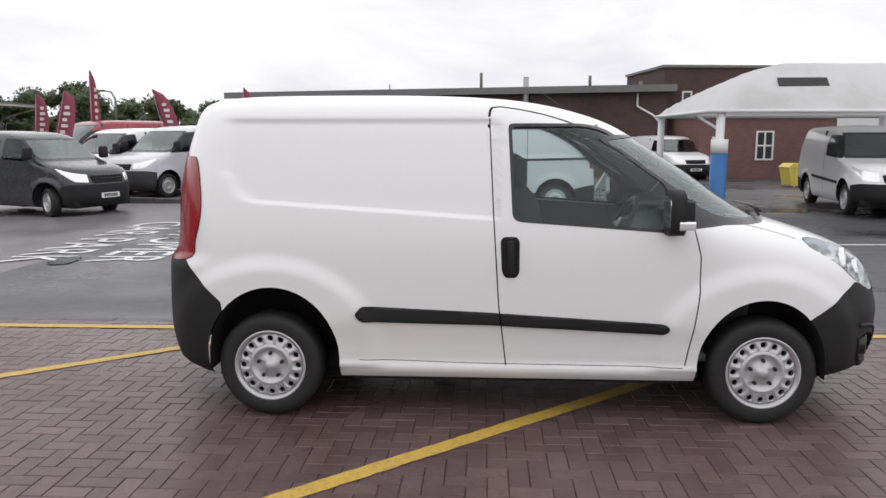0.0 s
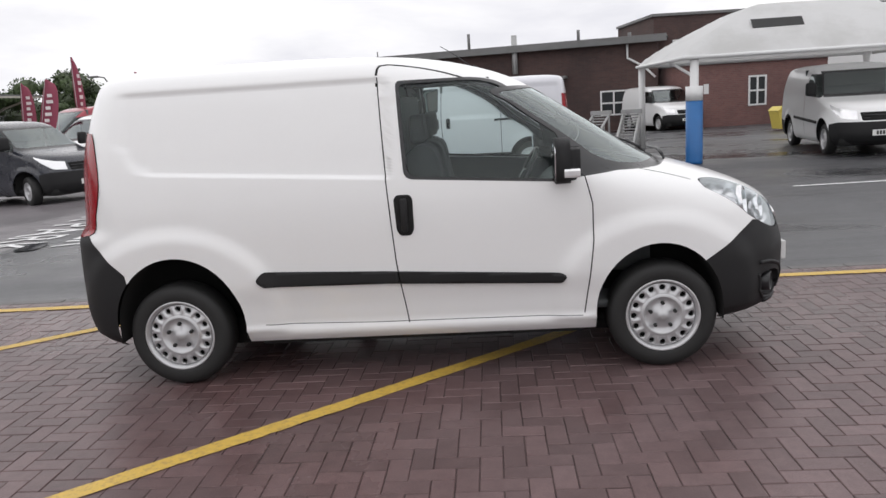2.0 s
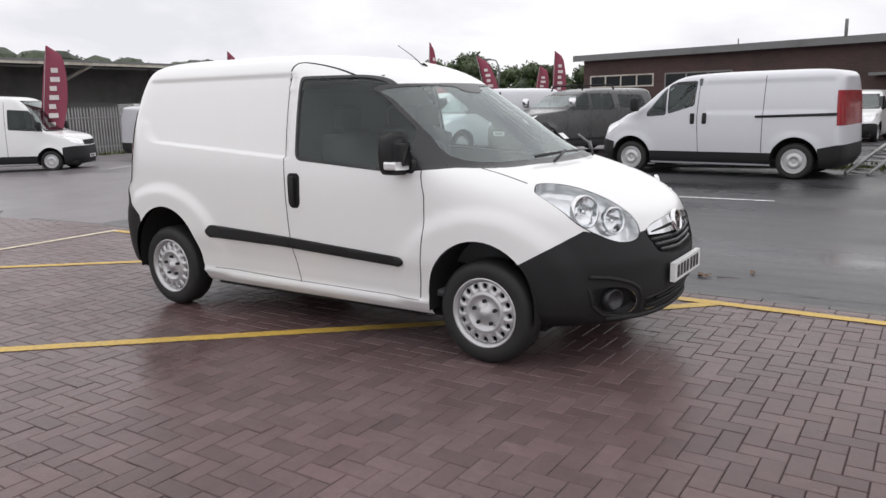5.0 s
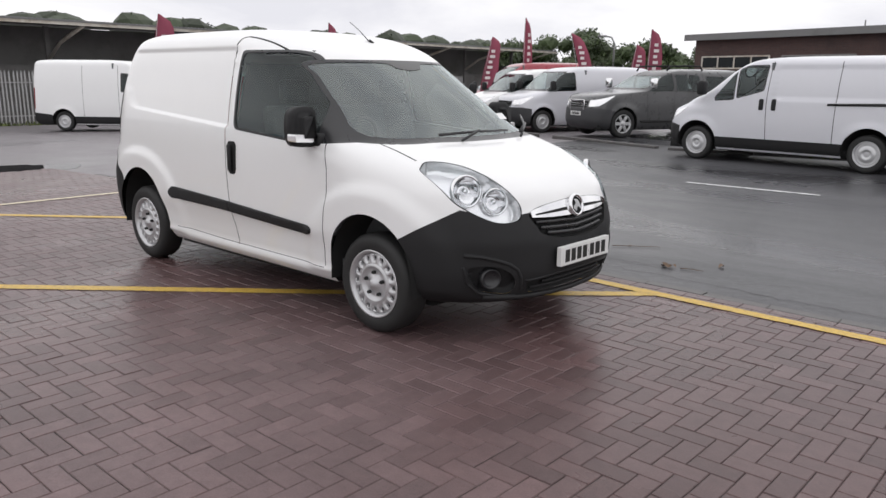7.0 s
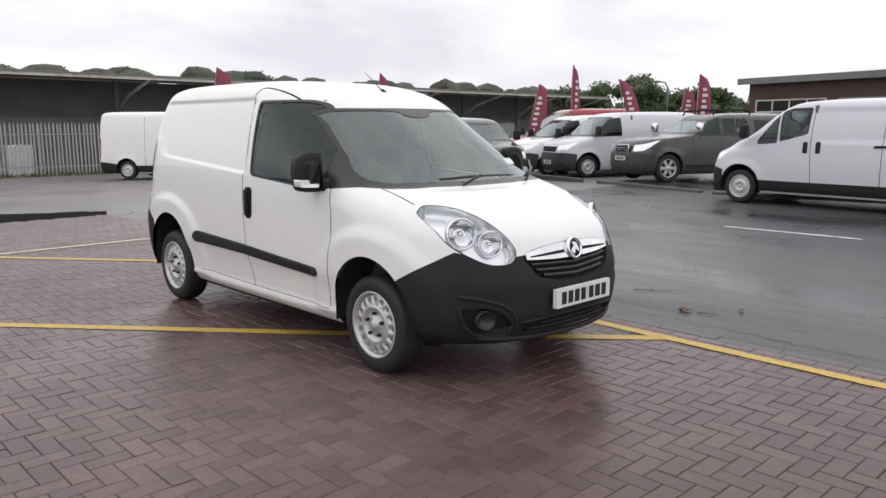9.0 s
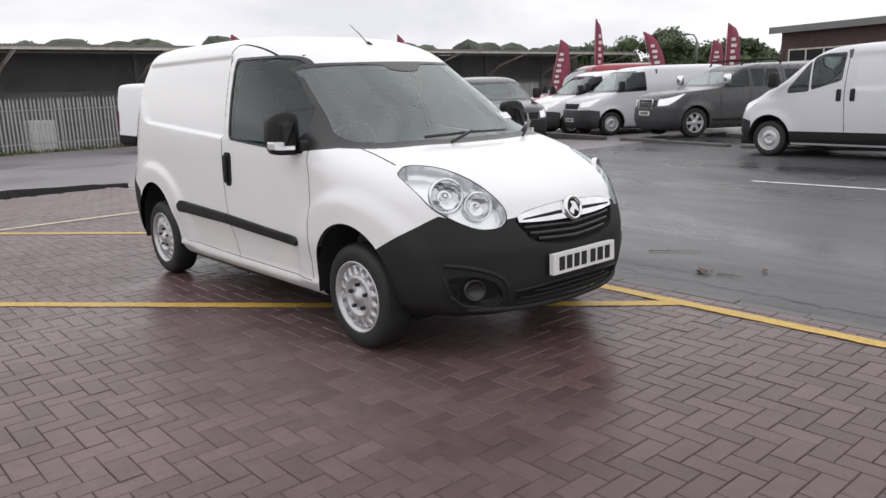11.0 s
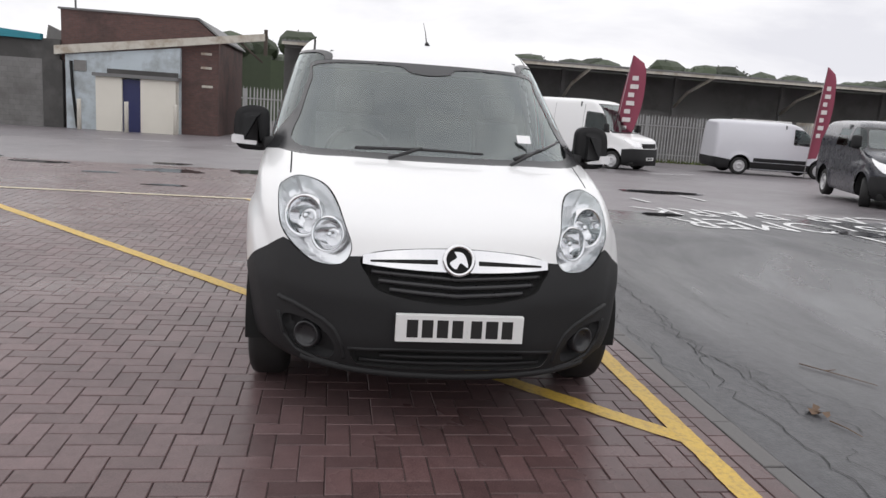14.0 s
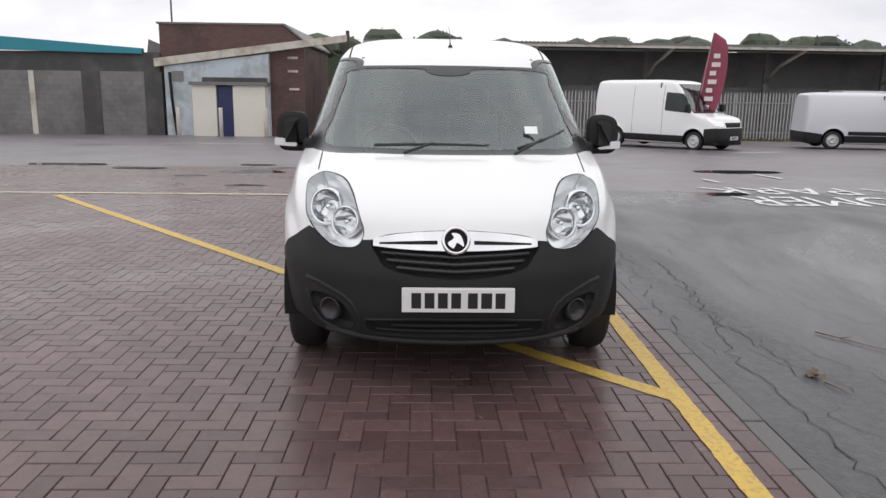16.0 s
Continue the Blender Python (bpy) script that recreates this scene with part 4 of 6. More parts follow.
# ---- parked vehicles ----
def bg_vehicle(name, label, paint, place, heading, L=4.9, W=1.9, H=1.97, wb=3.1, front_over=0.85, hood=1.08, cowl=None, header=None, R=0.33, rim=0.21, cowl_z=None,
               bumper=None, lower=None, body_bumper=False, windows=(), rear_kind=True, group="", category="van", spokes=0, arch_r=0.41, trim_strip=None, door=None, nose_round=0.9,
               rails=False, panel=None, lamp=None, holes=0, handle=None, glass_mat=None, seams=(), pr=4.0, grille=None, dark_lower=None, tail_low=0.75, tail_high=1.45, steer=0, tail=True, mirror=True):
    """A parked van or car; local x is ahead, and the origin lies on the ground under the middle of the wheelbase."""
    v = thing(name, label, category, pose(place[0], place[1], gz(*place), 0, 0, heading), group)
    nose, tail_x = wb / 2 + front_over, wb / 2 + front_over - L
    cowl = cowl if cowl is not None else nose - 0.95
    header = header if header is not None else cowl - 0.75
    cz = cowl_z or hood + 0.12
    hz = H - 0.16
    hw = W / 2
    s = dict(
        xf=[(0.22, nose - 0.16), (0.30, nose - 0.06), (0.45, nose), (0.62, nose - 0.01), (hood - 0.22, nose - 0.06), (hood - 0.08, nose - 0.13), (hood, nose - 0.30), (cz - 0.02, cowl + 0.06), (cz, cowl),
            (hz, header), (H - 0.10, header - 0.12), (H - 0.05, header - 0.3), (H - 0.015, header - 0.7), (H, header - 1.0)],
        xr=[(0.22, tail_x + 0.1), (0.4, tail_x), (0.75, tail_x + 0.02), (hz, tail_x + 0.1), (H - 0.06, tail_x + 0.16), (H - 0.015, tail_x + 0.4), (H, tail_x + 0.7)],
        w=[(0.22, hw - 0.09), (0.30, hw - 0.04), (0.45, hw - 0.015), (0.75, hw), (cz, hw - 0.015), (hz, hw - 0.13), (H - 0.10, hw - 0.17), (H - 0.05, hw - 0.25), (H - 0.015, hw - 0.42), (H, hw - 0.65)],
        af=[(0.22, nose_round), (hood, nose_round), (cz, 0.5), (hz, 0.32), (H, 0.4)], ar=0.16, pf=3.2, pr=pr)

    def relief(x, z):
        d = 0.0
        for cx in (wb / 2, -wb / 2):
            d += 0.022 * (1 - step(arch_r + 0.03, arch_r + 0.11, math.hypot(x - cx, z - R - 0.02)))
        if panel:
            d -= 0.03 * step(panel[0] - 0.04, panel[0], x) * (1 - step(panel[1], panel[1] + 0.04, x)) * step(panel[2] - 0.04, panel[2], z) * (1 - step(panel[3], panel[3] + 0.04, z))
        return d
    s["dent"] = relief
    b = hull(s, side=44, end=10, levels=40)
    for cx in (wb / 2, -wb / 2):
        a = arch(cx, R + 0.02, arch_r, arch_r)
        bmesh.ops.delete(b, geom=carve(b, a), context="FACES")
        liner(v, a, hw - 0.03, 0.32)
    b.normal_update()
    gm = glass_mat or DARKGLASS
    k = (hz - cz)
    w0, w1 = hw - 0.13, hw - 0.24
    cut(b, rounded([(-w0, cz + 0.05), (-w1, hz - 0.04), (w1, hz - 0.04), (w0, cz + 0.05)], 0.06), "windscreen", SCREEN, v, FRONT, lambda c, n: n.x > 0.25 and c.x > header - 0.3, -0.002).visible_shadow = False
    cut(b, [(-w0 - 0.03, cz - 0.005), (-w1 - 0.03, hz), (w1 + 0.03, hz), (w0 + 0.03, cz - 0.005)], "windscreen_seal", PILLAR, v, FRONT, lambda c, n: n.x > 0.2 and c.x > header - 0.3)
    for side, sg in ((right_only, -1), (left_only, 1)):
        for poly in windows:
            cut(b, rounded(poly, 0.05), "side_window", gm, v, SIDE, side, -0.003).visible_shadow = False
            c0 = (sum(p[0] for p in poly) / len(poly), sum(p[1] for p in poly) / len(poly))
            big = [(p[0] + math.copysign(0.022, p[0] - c0[0]), p[1] + math.copysign(0.018, p[1] - c0[1])) for p in poly]
            cut(b, rounded(big, 0.05), "window_seal", PILLAR, v, SIDE, side)
        for ln in seams:
            seam(b, ln, 0.012, v, SIDE, side)
        if trim_strip:
            pad(b, trim_strip, 0.012, "rubbing_strip", TRIM, v, SIDE, side)
        for hx, hzz in handle or ():
            pad(b, rounded([(hx - 0.04, hzz - 0.1), (hx + 0.04, hzz - 0.1), (hx + 0.04, hzz + 0.1), (hx - 0.04, hzz + 0.1)], 0.025), 0.012, "door_handle", TRIM, v, SIDE, side)
        if tail:
            cut(b, [(tail_x - 0.1, tail_low), (tail_x + 0.13, tail_low), (tail_x + 0.16, tail_high), (tail_x - 0.1, tail_high)], "tail_lamp", REDLENS, v, SIDE, side, 0.004)
        lp = lamp or [(nose - 0.62, hood - 0.02), (nose - 0.1, hood - 0.16), (nose + 0.1, hood - 0.2), (nose + 0.1, hood - 0.34), (nose - 0.2, hood - 0.30)]
        cut(b, rounded(lp, 0.03), "headlamp", REFLECTOR, v, SIDE, lambda c, n, s_=side: s_(c, n) and abs(c.y) > hw * 0.52, 0.004)
        if mirror:
            mx, mz = cowl - 0.28, cz + 0.16
            part("door_mirror", boxed(mx - 0.08, mx + 0.06, sg * (hw + 0.11) - 0.1, sg * (hw + 0.11) + 0.1, mz - 0.13, mz + 0.14, bevel=0.045), TRIM if not rails else CHROME, v)
    bm_mat = bumper or TRIM
    bz = hood - 0.36
    g0 = hood - 0.18
    cut(b, rounded(grille or [(-hw * 0.5, g0), (hw * 0.5, g0), (hw * 0.46, g0 - 0.16), (-hw * 0.46, g0 - 0.16)], 0.03), "grille", DARK, v, FRONT, lambda c, n: n.x > 0.3, -0.012)
    for i in range(2):
        part("grille_bar", boxed(nose - 0.10, nose - 0.055, -hw * 0.44, hw * 0.44, g0 - 0.065 - 0.055 * i, g0 - 0.05 - 0.055 * i, bevel=0.004), TRIMGREY if not rails else CHROME, v)
    if not body_bumper:
        cut(b, [(wb / 2 + arch_r - 0.03, 0.1), (wb / 2 + arch_r - 0.03, bz - 0.04), (nose - 0.25, bz), (nose + 0.2, bz), (nose + 0.2, 0.1)], "front_bumper", bm_mat, v, SIDE, offset=0.004)
        cut(b, [(-wb / 2 - arch_r + 0.03, 0.1), (-wb / 2 - arch_r + 0.03, 0.55), (tail_x + 0.1, 0.62), (tail_x - 0.2, 0.62), (tail_x - 0.2, 0.1)], "rear_bumper", bm_mat, v, SIDE, offset=0.004)
    if dark_lower:
        for side in (right_only, left_only):
            cut(b, [(-wb / 2 + arch_r - 0.04, 0.26), (wb / 2 - arch_r + 0.04, 0.26), (wb / 2 - arch_r + 0.06, dark_lower), (-wb / 2 + arch_r - 0.06, dark_lower)], "sill_trim", bm_mat, v, SIDE, side, offset=0.004)
    part("body", b, paint, v)
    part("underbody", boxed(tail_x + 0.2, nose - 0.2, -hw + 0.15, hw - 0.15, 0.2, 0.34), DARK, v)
    part("seat", boxed(cowl - 1.35, cowl - 1.15, -hw + 0.2, hw - 0.2, 0.8, 1.35, bevel=0.05), CLOTH, v)
    part("dashboard", boxed(cowl - 0.55, cowl - 0.1, -hw + 0.16, hw - 0.16, 0.8, cz - 0.03, bevel=0.05), INTERIOR, v)
    part("bulkhead", boxed(cowl - 1.55, cowl - 1.5, -hw + 0.1, hw - 0.1, 0.4, H - 0.12), INTERIOR, v)
    pl = plate_bars(v, 0.5, 0.11, (0.04,) * 7)
    pl.location = (nose + 0.008, 0, 0.45 if not rails else 0.62)
    for x, y, r in ((wb / 2, -hw + 0.13, True), (-wb / 2, -hw + 0.13, True), (wb / 2, hw - 0.13, False), (-wb / 2, hw - 0.13, False)):
        wheel(v, x, y, R, rim, 0.2, r, spokes=spokes, holes=holes, steer=steer if x > 0 else 0)
    return v


def from_wheels(rear, fore, side_off):
    """Place and heading from the near-side wheels' ground points; side_off: how far the centre line lies to the left of them."""
    d = Vector((fore[0] - rear[0], fore[1] - rear[1]))
    a = math.atan2(d.y, d.x)
    c = Vector(((fore[0] + rear[0]) / 2, (fore[1] + rear[1]) / 2)) + Vector((-math.sin(a), math.cos(a))) * side_off
    return (c.x, c.y), math.degrees(a)


p, h = from_wheels((1.75, 15.42), (-1.40, 15.72), -0.83)
bg_vehicle("silver_van", "silver-white panel van with black side mouldings, parked", SILVERWHITE, p, h, glass_mat=SIDEGLASS, L=4.72, W=1.9, H=1.94, wb=3.1, front_over=0.83, hood=1.03, cowl=1.72, header=0.86, cowl_z=1.20, R=0.32, dark_lower=0.46, panel=(-2.1, 0.1, 1.2, 1.74),
           windows=([(0.30, 1.34), (0.78, 1.19), (0.79, 1.70), (0.62, 1.76), (0.28, 1.77)], [(0.86, 1.17), (1.20, 1.14), (1.21, 1.21), (0.86, 1.66)]), seams=([(0.20, 1.84), (0.22, 1.1), (0.18, 0.4)], [(-0.98, 1.84), (-0.98, 0.45)]), handle=((0.31, 1.08), (0.08, 1.08)),
           trim_strip=[(-2.2, 1.17), (-0.85, 1.13), (-0.85, 1.09), (-2.2, 1.12)], tail_low=0.95, tail_high=1.55)
p, h = from_wheels((-3.75, 22.1), (-5.1, 19.3), -0.8)
pickup = bg_vehicle("grey_pickup", "dark grey off-road pickup with roof rails and alloy wheels", GREYPAINT, p, h, L=5.0, W=1.85, H=1.80, wb=3.1, front_over=0.9, hood=1.12, cowl=1.05, header=0.25, R=0.37, rim=0.235, spokes=6, rails=True, category="pickup truck",
           windows=([(0.02, 1.22), (0.80, 1.2), (0.25, 1.62), (0.03, 1.64)], [(-0.9, 1.22), (-0.08, 1.22), (-0.07, 1.64), (-0.85, 1.62)], [(-2.1, 1.25), (-1.1, 1.25), (-1.08, 1.60), (-2.0, 1.58)]), bumper=TRIMGREY, tail=False, nose_round=0.7,
           seams=([(0.86, 1.15), (0.80, 0.45)], [(-0.02, 1.70), (-0.02, 0.45)], [(-0.98, 1.70), (-1.0, 0.9)]))
for sg in (-1, 1):
    rail_ = part("roof_rail", tubed([(0.1, sg * 0.66, 1.74), (0.02, sg * 0.66, 1.86), (-0.5, sg * 0.66, 1.88), (-1.0, sg * 0.66, 1.87), (-1.08, sg * 0.66, 1.76)], 0.022, 6), TRIM, pickup)
    part("side_step", boxed(-1.05, 1.05, min(sg * 0.86, sg * 0.98), max(sg * 0.86, sg * 0.98), 0.40, 0.46, bevel=0.02), TRIM, pickup)
for x in (0.0, -0.5, -1.0):
    part("roof_bar", tubed([(x, -0.66, 1.875), (x, 0.66, 1.875)], 0.016, 6), TRIM, pickup)
part("grille_frame", boxed(2.40, 2.43, -0.36, -0.30, 0.72, 0.96, bevel=0.008), CHROME, pickup)
part("grille_frame", boxed(2.40, 2.43, 0.30, 0.36, 0.72, 0.96, bevel=0.008), CHROME, pickup)
part("grille_frame", boxed(2.40, 2.43, -0.34, 0.34, 0.93, 0.98, bevel=0.008), CHROME, pickup)
for wx, lab, paint_ in (((-8.35, 20.3), "white and silver panel van with grey bumper", SILVERWHITE), ((-10.4, 21.0), "white panel van with grey bumper", WHITE)):
    p, h = from_wheels((wx[0] + 1.3, wx[1] + 2.7), wx, -0.82)
    bg_vehicle("parked_van", lab, paint_, p, h, L=4.9, W=1.9, H=1.96, wb=3.0, front_over=0.9, hood=1.10, cowl=1.55, header=0.70, R=0.33, bumper=TRIMGREY, group="row of parked vans",
               windows=([(0.40, 1.25), (1.35, 1.22), (0.98, 1.72), (0.42, 1.76)],))
p, h = from_wheels((-11.3, 25.9), (-13.0, 23.1), -0.82)
bg_vehicle("red_van", "dark red high-roofed panel van parked behind white vans", REDPAINT, p, h, L=5.4, W=1.95, H=2.35, wb=3.3, hood=1.2, header=0.2, group="row of parked vans", windows=([(0.1, 1.4), (1.3, 1.3), (0.7, 1.95), (0.12, 2.0)],))
p, h = from_wheels((-11.3, 16.4), (-8.8, 15.55), 0.75)
bg_vehicle("navy_van", "dark navy panel van with grey bumpers, front wheels turned", NAVY, p, h, L=4.28, W=1.8, H=1.81, wb=2.66, front_over=0.85, hood=1.05, cowl=1.30, header=0.55, R=0.31, rim=0.19, steer=-20,
           windows=([(0.12, 1.20), (1.05, 1.16), (0.75, 1.6), (0.15, 1.64)], [(-0.75, 1.22), (0.0, 1.22), (0.0, 1.60), (-0.75, 1.60)]))
p, h = from_wheels((-23.5, 13.4), (-20.9, 15.5), -0.87)
bg_vehicle("tall_van", "white high-roofed delivery van beside the fence", WHITE, p, h, L=5.3, W=2.0, H=2.40, wb=3.25, front_over=0.95, hood=1.15, cowl=1.7, header=0.9, group="vans beside the fence", dark_lower=0.5,
           windows=([(0.45, 1.35), (1.45, 1.28), (1.05, 1.9), (0.47, 1.95)],), seams=([(0.35, 2.2), (0.35, 0.4)], [(-0.9, 2.2), (-0.9, 0.4)]))
p, h = from_wheels((-23.3, 20.1), (-22.8, 23.0), -0.88)
bg_vehicle("low_van", "silver-white low-roofed panel van beside the fence", SILVERWHITE, p, h, L=4.96, W=2.0, H=2.05, wb=3.0, front_over=0.95, hood=1.1, cowl=1.65, header=0.8, group="vans beside the fence", dark_lower=0.5, tail=False, trim_strip=[(-1.0, 0.66), (1.0, 0.66), (1.0, 0.52), (-1.0, 0.52)],
           windows=([(0.45, 1.25), (1.4, 1.2), (1.0, 1.75), (0.47, 1.8)],))
p, h = from_wheels((10.75, 20.0), (10.4, 17.35), 0.75)
bg_vehicle("neighbour_van", "small white panel van parked under the canopy's edge", WHITE, p, h, L=4.4, W=1.8, H=1.82, wb=2.68, front_over=0.87, hood=1.02, cowl=1.15, header=0.45, R=0.31, rim=0.2, windows=([(0.0, 1.18), (0.95, 1.14), (0.6, 1.58), (0.02, 1.6)],), seams=([(-0.08, 1.65), (-0.08, 0.35)],), trim_strip=[(-0.9, 0.72), (0.9, 0.66), (0.9, 0.60), (-0.9, 0.66)])
p, h = from_wheels((8.1, 18.6), (7.75, 15.95), 0.75)
bg_vehicle("small_van", "small white panel van with black bumper", WHITE, p, h, L=4.4, W=1.8, H=1.82, wb=2.68, front_over=0.87, hood=1.02, cowl=1.15, header=0.45, R=0.31, rim=0.2, windows=([(0.0, 1.18), (0.95, 1.14), (0.6, 1.58), (0.02, 1.6)],), seams=([(-0.08, 1.65), (-0.08, 0.35)],), trim_strip=[(-0.9, 0.72), (0.9, 0.66), (0.9, 0.60), (-0.9, 0.66)])
p, h = from_wheels((7.2, 34.4), (7.85, 31.9), 0.75)
bg_vehicle("white_small_van", "small white panel van parked by the brick building", WHITE, p, h, L=4.4, W=1.8, H=1.82, wb=2.73, hood=1.02, cowl=1.2, header=0.5, R=0.31, rim=0.2, windows=([(0.05, 1.18), (1.0, 1.14), (0.65, 1.58), (0.07, 1.6)],))
p, h = from_wheels((2.1, 34.3), (1.9, 31.4), -0.8)
bg_vehicle("white_truck", "white van seen from ahead by the workshop", WHITE, p, h, L=4.6, W=1.8, H=1.85, wb=2.9, hood=1.05, cowl=1.2, header=0.5, windows=([(0.05, 1.18), (1.0, 1.14), (0.65, 1.58), (0.07, 1.6)],))

# ---- buildings ----
def brickmat(name, c1, c2, mortar, scale=1.0, rough=0.8, stain=(0.05, 0.04, 0.04), bw=0.225, bh=0.075, amount=0.5):
    """Coursed masonry for far walls, with weather stains."""
    m = mat(name, c1, rough, vary=0.2, scale=0.8, fine=9, stain=stain, stain_scale=0.45, stain_amount=amount)
    t = m.node_tree
    br = nd(t, "ShaderNodeTexBrick", Scale=scale)
    br.inputs["Brick Width"].default_value, br.inputs["Row Height"].default_value = bw, bh
    br.inputs["Mortar Size"].default_value = 0.006
    br.inputs["Color1"].default_value, br.inputs["Color2"].default_value, br.inputs["Mortar"].default_value = (*c1, 1), (*c2, 1), (*mortar, 1)
    g = t.nodes.new("ShaderNodeNewGeometry")
    sx = t.nodes.new("ShaderNodeSeparateXYZ")
    cx = t.nodes.new("ShaderNodeCombineXYZ")
    ad = t.nodes.new("ShaderNodeMath")
    t.links.new(g.outputs["Position"], sx.inputs[0])
    t.links.new(sx.outputs[0], ad.inputs[0])
    t.links.new(sx.outputs[1], ad.inputs[1])
    t.links.new(ad.outputs[0], cx.inputs[0])
    t.links.new(sx.outputs[2], cx.inputs[1])
    t.links.new(cx.outputs[0], br.inputs["Vector"])
    sc = [n for n in t.nodes if n.type == "VECT_MATH"][0]
    t.links.new(br.outputs["Color"], sc.inputs[0])
    return m


BRICK = brickmat("dark_brick", (0.085, 0.045, 0.04), (0.065, 0.036, 0.034), (0.07, 0.06, 0.055), stain=(0.03, 0.022, 0.022))
REDBRICK = brickmat("red_brick", (0.20, 0.095, 0.085), (0.16, 0.075, 0.07), (0.16, 0.13, 0.12), stain=(0.09, 0.05, 0.05), amount=0.35)
OLDBRICK = brickmat("weathered_brick", (0.135, 0.07, 0.06), (0.10, 0.055, 0.05), (0.10, 0.085, 0.08), stain=(0.045, 0.032, 0.03), amount=0.8)
BLOCK = brickmat("concrete_block", (0.20, 0.196, 0.192), (0.17, 0.166, 0.162), (0.13, 0.126, 0.122), bw=0.45, bh=0.225, stain=(0.09, 0.085, 0.08), amount=0.7)
CLAD = mat("grey_cladding", (0.20, 0.195, 0.19), 0.6, vary=0.15, scale=0.7, stain=(0.09, 0.085, 0.08), stain_scale=0.5)
ROOFGREY = mat("grey_roof_sheet", (0.17, 0.17, 0.17), 0.6, vary=0.15, scale=1.2, stain=(0.1, 0.1, 0.095))
CREAM = mat("cream_fascia", (0.55, 0.52, 0.46), 0.5, vary=0.1, scale=2, stain=(0.25, 0.17, 0.1), stain_scale=1.4, stain_amount=0.6)
RENDER = mat("pale_blue_render", (0.50, 0.56, 0.60), 0.7, vary=0.1, scale=1.5, stain=(0.26, 0.27, 0.27), stain_scale=0.9, stain_amount=0.7)
CREAMDOOR = mat("cream_panel", (0.68, 0.65, 0.58), 0.5, vary=0.05, scale=1.5)
BLUEDOOR = mat("navy_door", (0.02, 0.025, 0.10), 0.45, vary=0.1)
TEAL = mat("teal_fascia", (0.02, 0.22, 0.28), 0.45, vary=0.12, scale=1.5)
TAR = mat("tar_stained_wall", (0.06, 0.058, 0.056), 0.8, vary=0.3, scale=0.8, stain=(0.14, 0.135, 0.13), stain_scale=0.6)
GALV = mat("galvanised_steel", (0.40, 0.40, 0.40), 0.5, metal=0.4, vary=0.15, scale=3, stain=(0.2, 0.19, 0.18), stain_scale=2)
UPVC = mat("white_upvc", (0.72, 0.72, 0.72), 0.4, vary=0.03)
CANVAS = mat("white_canvas", (0.74, 0.74, 0.74), 0.6, vary=0.06, scale=1.5, bump=0.05, bump_scale=6, stain=(0.5, 0.5, 0.48), stain_scale=0.8)
_t = CANVAS.node_tree
_b = _t.nodes["Principled BSDF"]
_tl = nd(_t, "ShaderNodeBsdfTranslucent")
_tl.inputs["Color"].default_value = (0.72, 0.72, 0.71, 1)
_mx = nd(_t, "ShaderNodeMixShader", Fac=0.3)
_t.links.new(_b.outputs[0], _mx.inputs[1])
_t.links.new(_tl.outputs[0], _mx.inputs[2])
_t.links.new(_mx.outputs[0], [n for n in _t.nodes if n.type == "OUTPUT_MATERIAL"][0].inputs["Surface"])
BLUEPAD = mat("blue_post_wrap", (0.02, 0.13, 0.36), 0.4, vary=0.1, scale=3)
FLAGRED = mat("red_flag_cloth", (0.25, 0.05, 0.085), 0.75, vary=0.1, scale=3)
FLAGWHITE = mat("white_print", (0.65, 0.6, 0.6), 0.75)
SKIP = mat("yellow_plastic", (0.62, 0.50, 0.10), 0.5, vary=0.1, scale=3, stain=(0.3, 0.24, 0.08))
BARK = mat("bark", (0.07, 0.055, 0.045), 0.9, vary=0.3, bump=0.4)
LEAF = mat("leaf_green", (0.050, 0.075, 0.026), 0.6, vary=0.25, scale=0.6, fine=3, island=0.9)
LEAFDARK = mat("leaf_dark_green", (0.036, 0.050, 0.024), 0.6, vary=0.25, scale=0.3, fine=2, island=0.8)
GRASS = mat("verge_grass", (0.09, 0.11, 0.035), 0.8, vary=0.3, island=0.8)
CRACK = mat("crack_tar", (0.018, 0.018, 0.018), 0.7)


def frame_at(a, b):
    """A local frame along a wall: x along it from a, y away from the viewer."""
    d = Vector((b[0] - a[0], b[1] - a[1])).normalized()
    return Matrix(((d.x, -d.y, 0, a[0]), (d.y, d.x, 0, a[1]), (0, 0, 1, 0), (0, 0, 0, 1)))


def window(parent, x0, x1, z0, z1, cols, rows, fm, name="window"):
    """A framed window set in front of a wall's face at local y = 0."""
    w = part(name, boxed(x0 + 0.03, x1 - 0.03, -0.02, 0.02, z0 + 0.03, z1 - 0.03), DARKPANE, parent, smooth=False)
    for i in range(cols + 1):
        x = x0 + (x1 - x0) * i / cols
        part("mullion", boxed(x - 0.035, x + 0.035, -0.05, 0.03, z0, z1), fm, w, smooth=False)
    for j in range(rows + 1):
        z = z0 + (z1 - z0) * j / rows
        part("transom", boxed(x0 - 0.03, x1 + 0.03, -0.047, 0.027, z - 0.035, z + 0.035), fm, w, smooth=False)
    return w


DARKPANE = mat("window_pane", (0.03, 0.033, 0.035), 0.08, vary=0.2, scale=2, rvary=0.02)

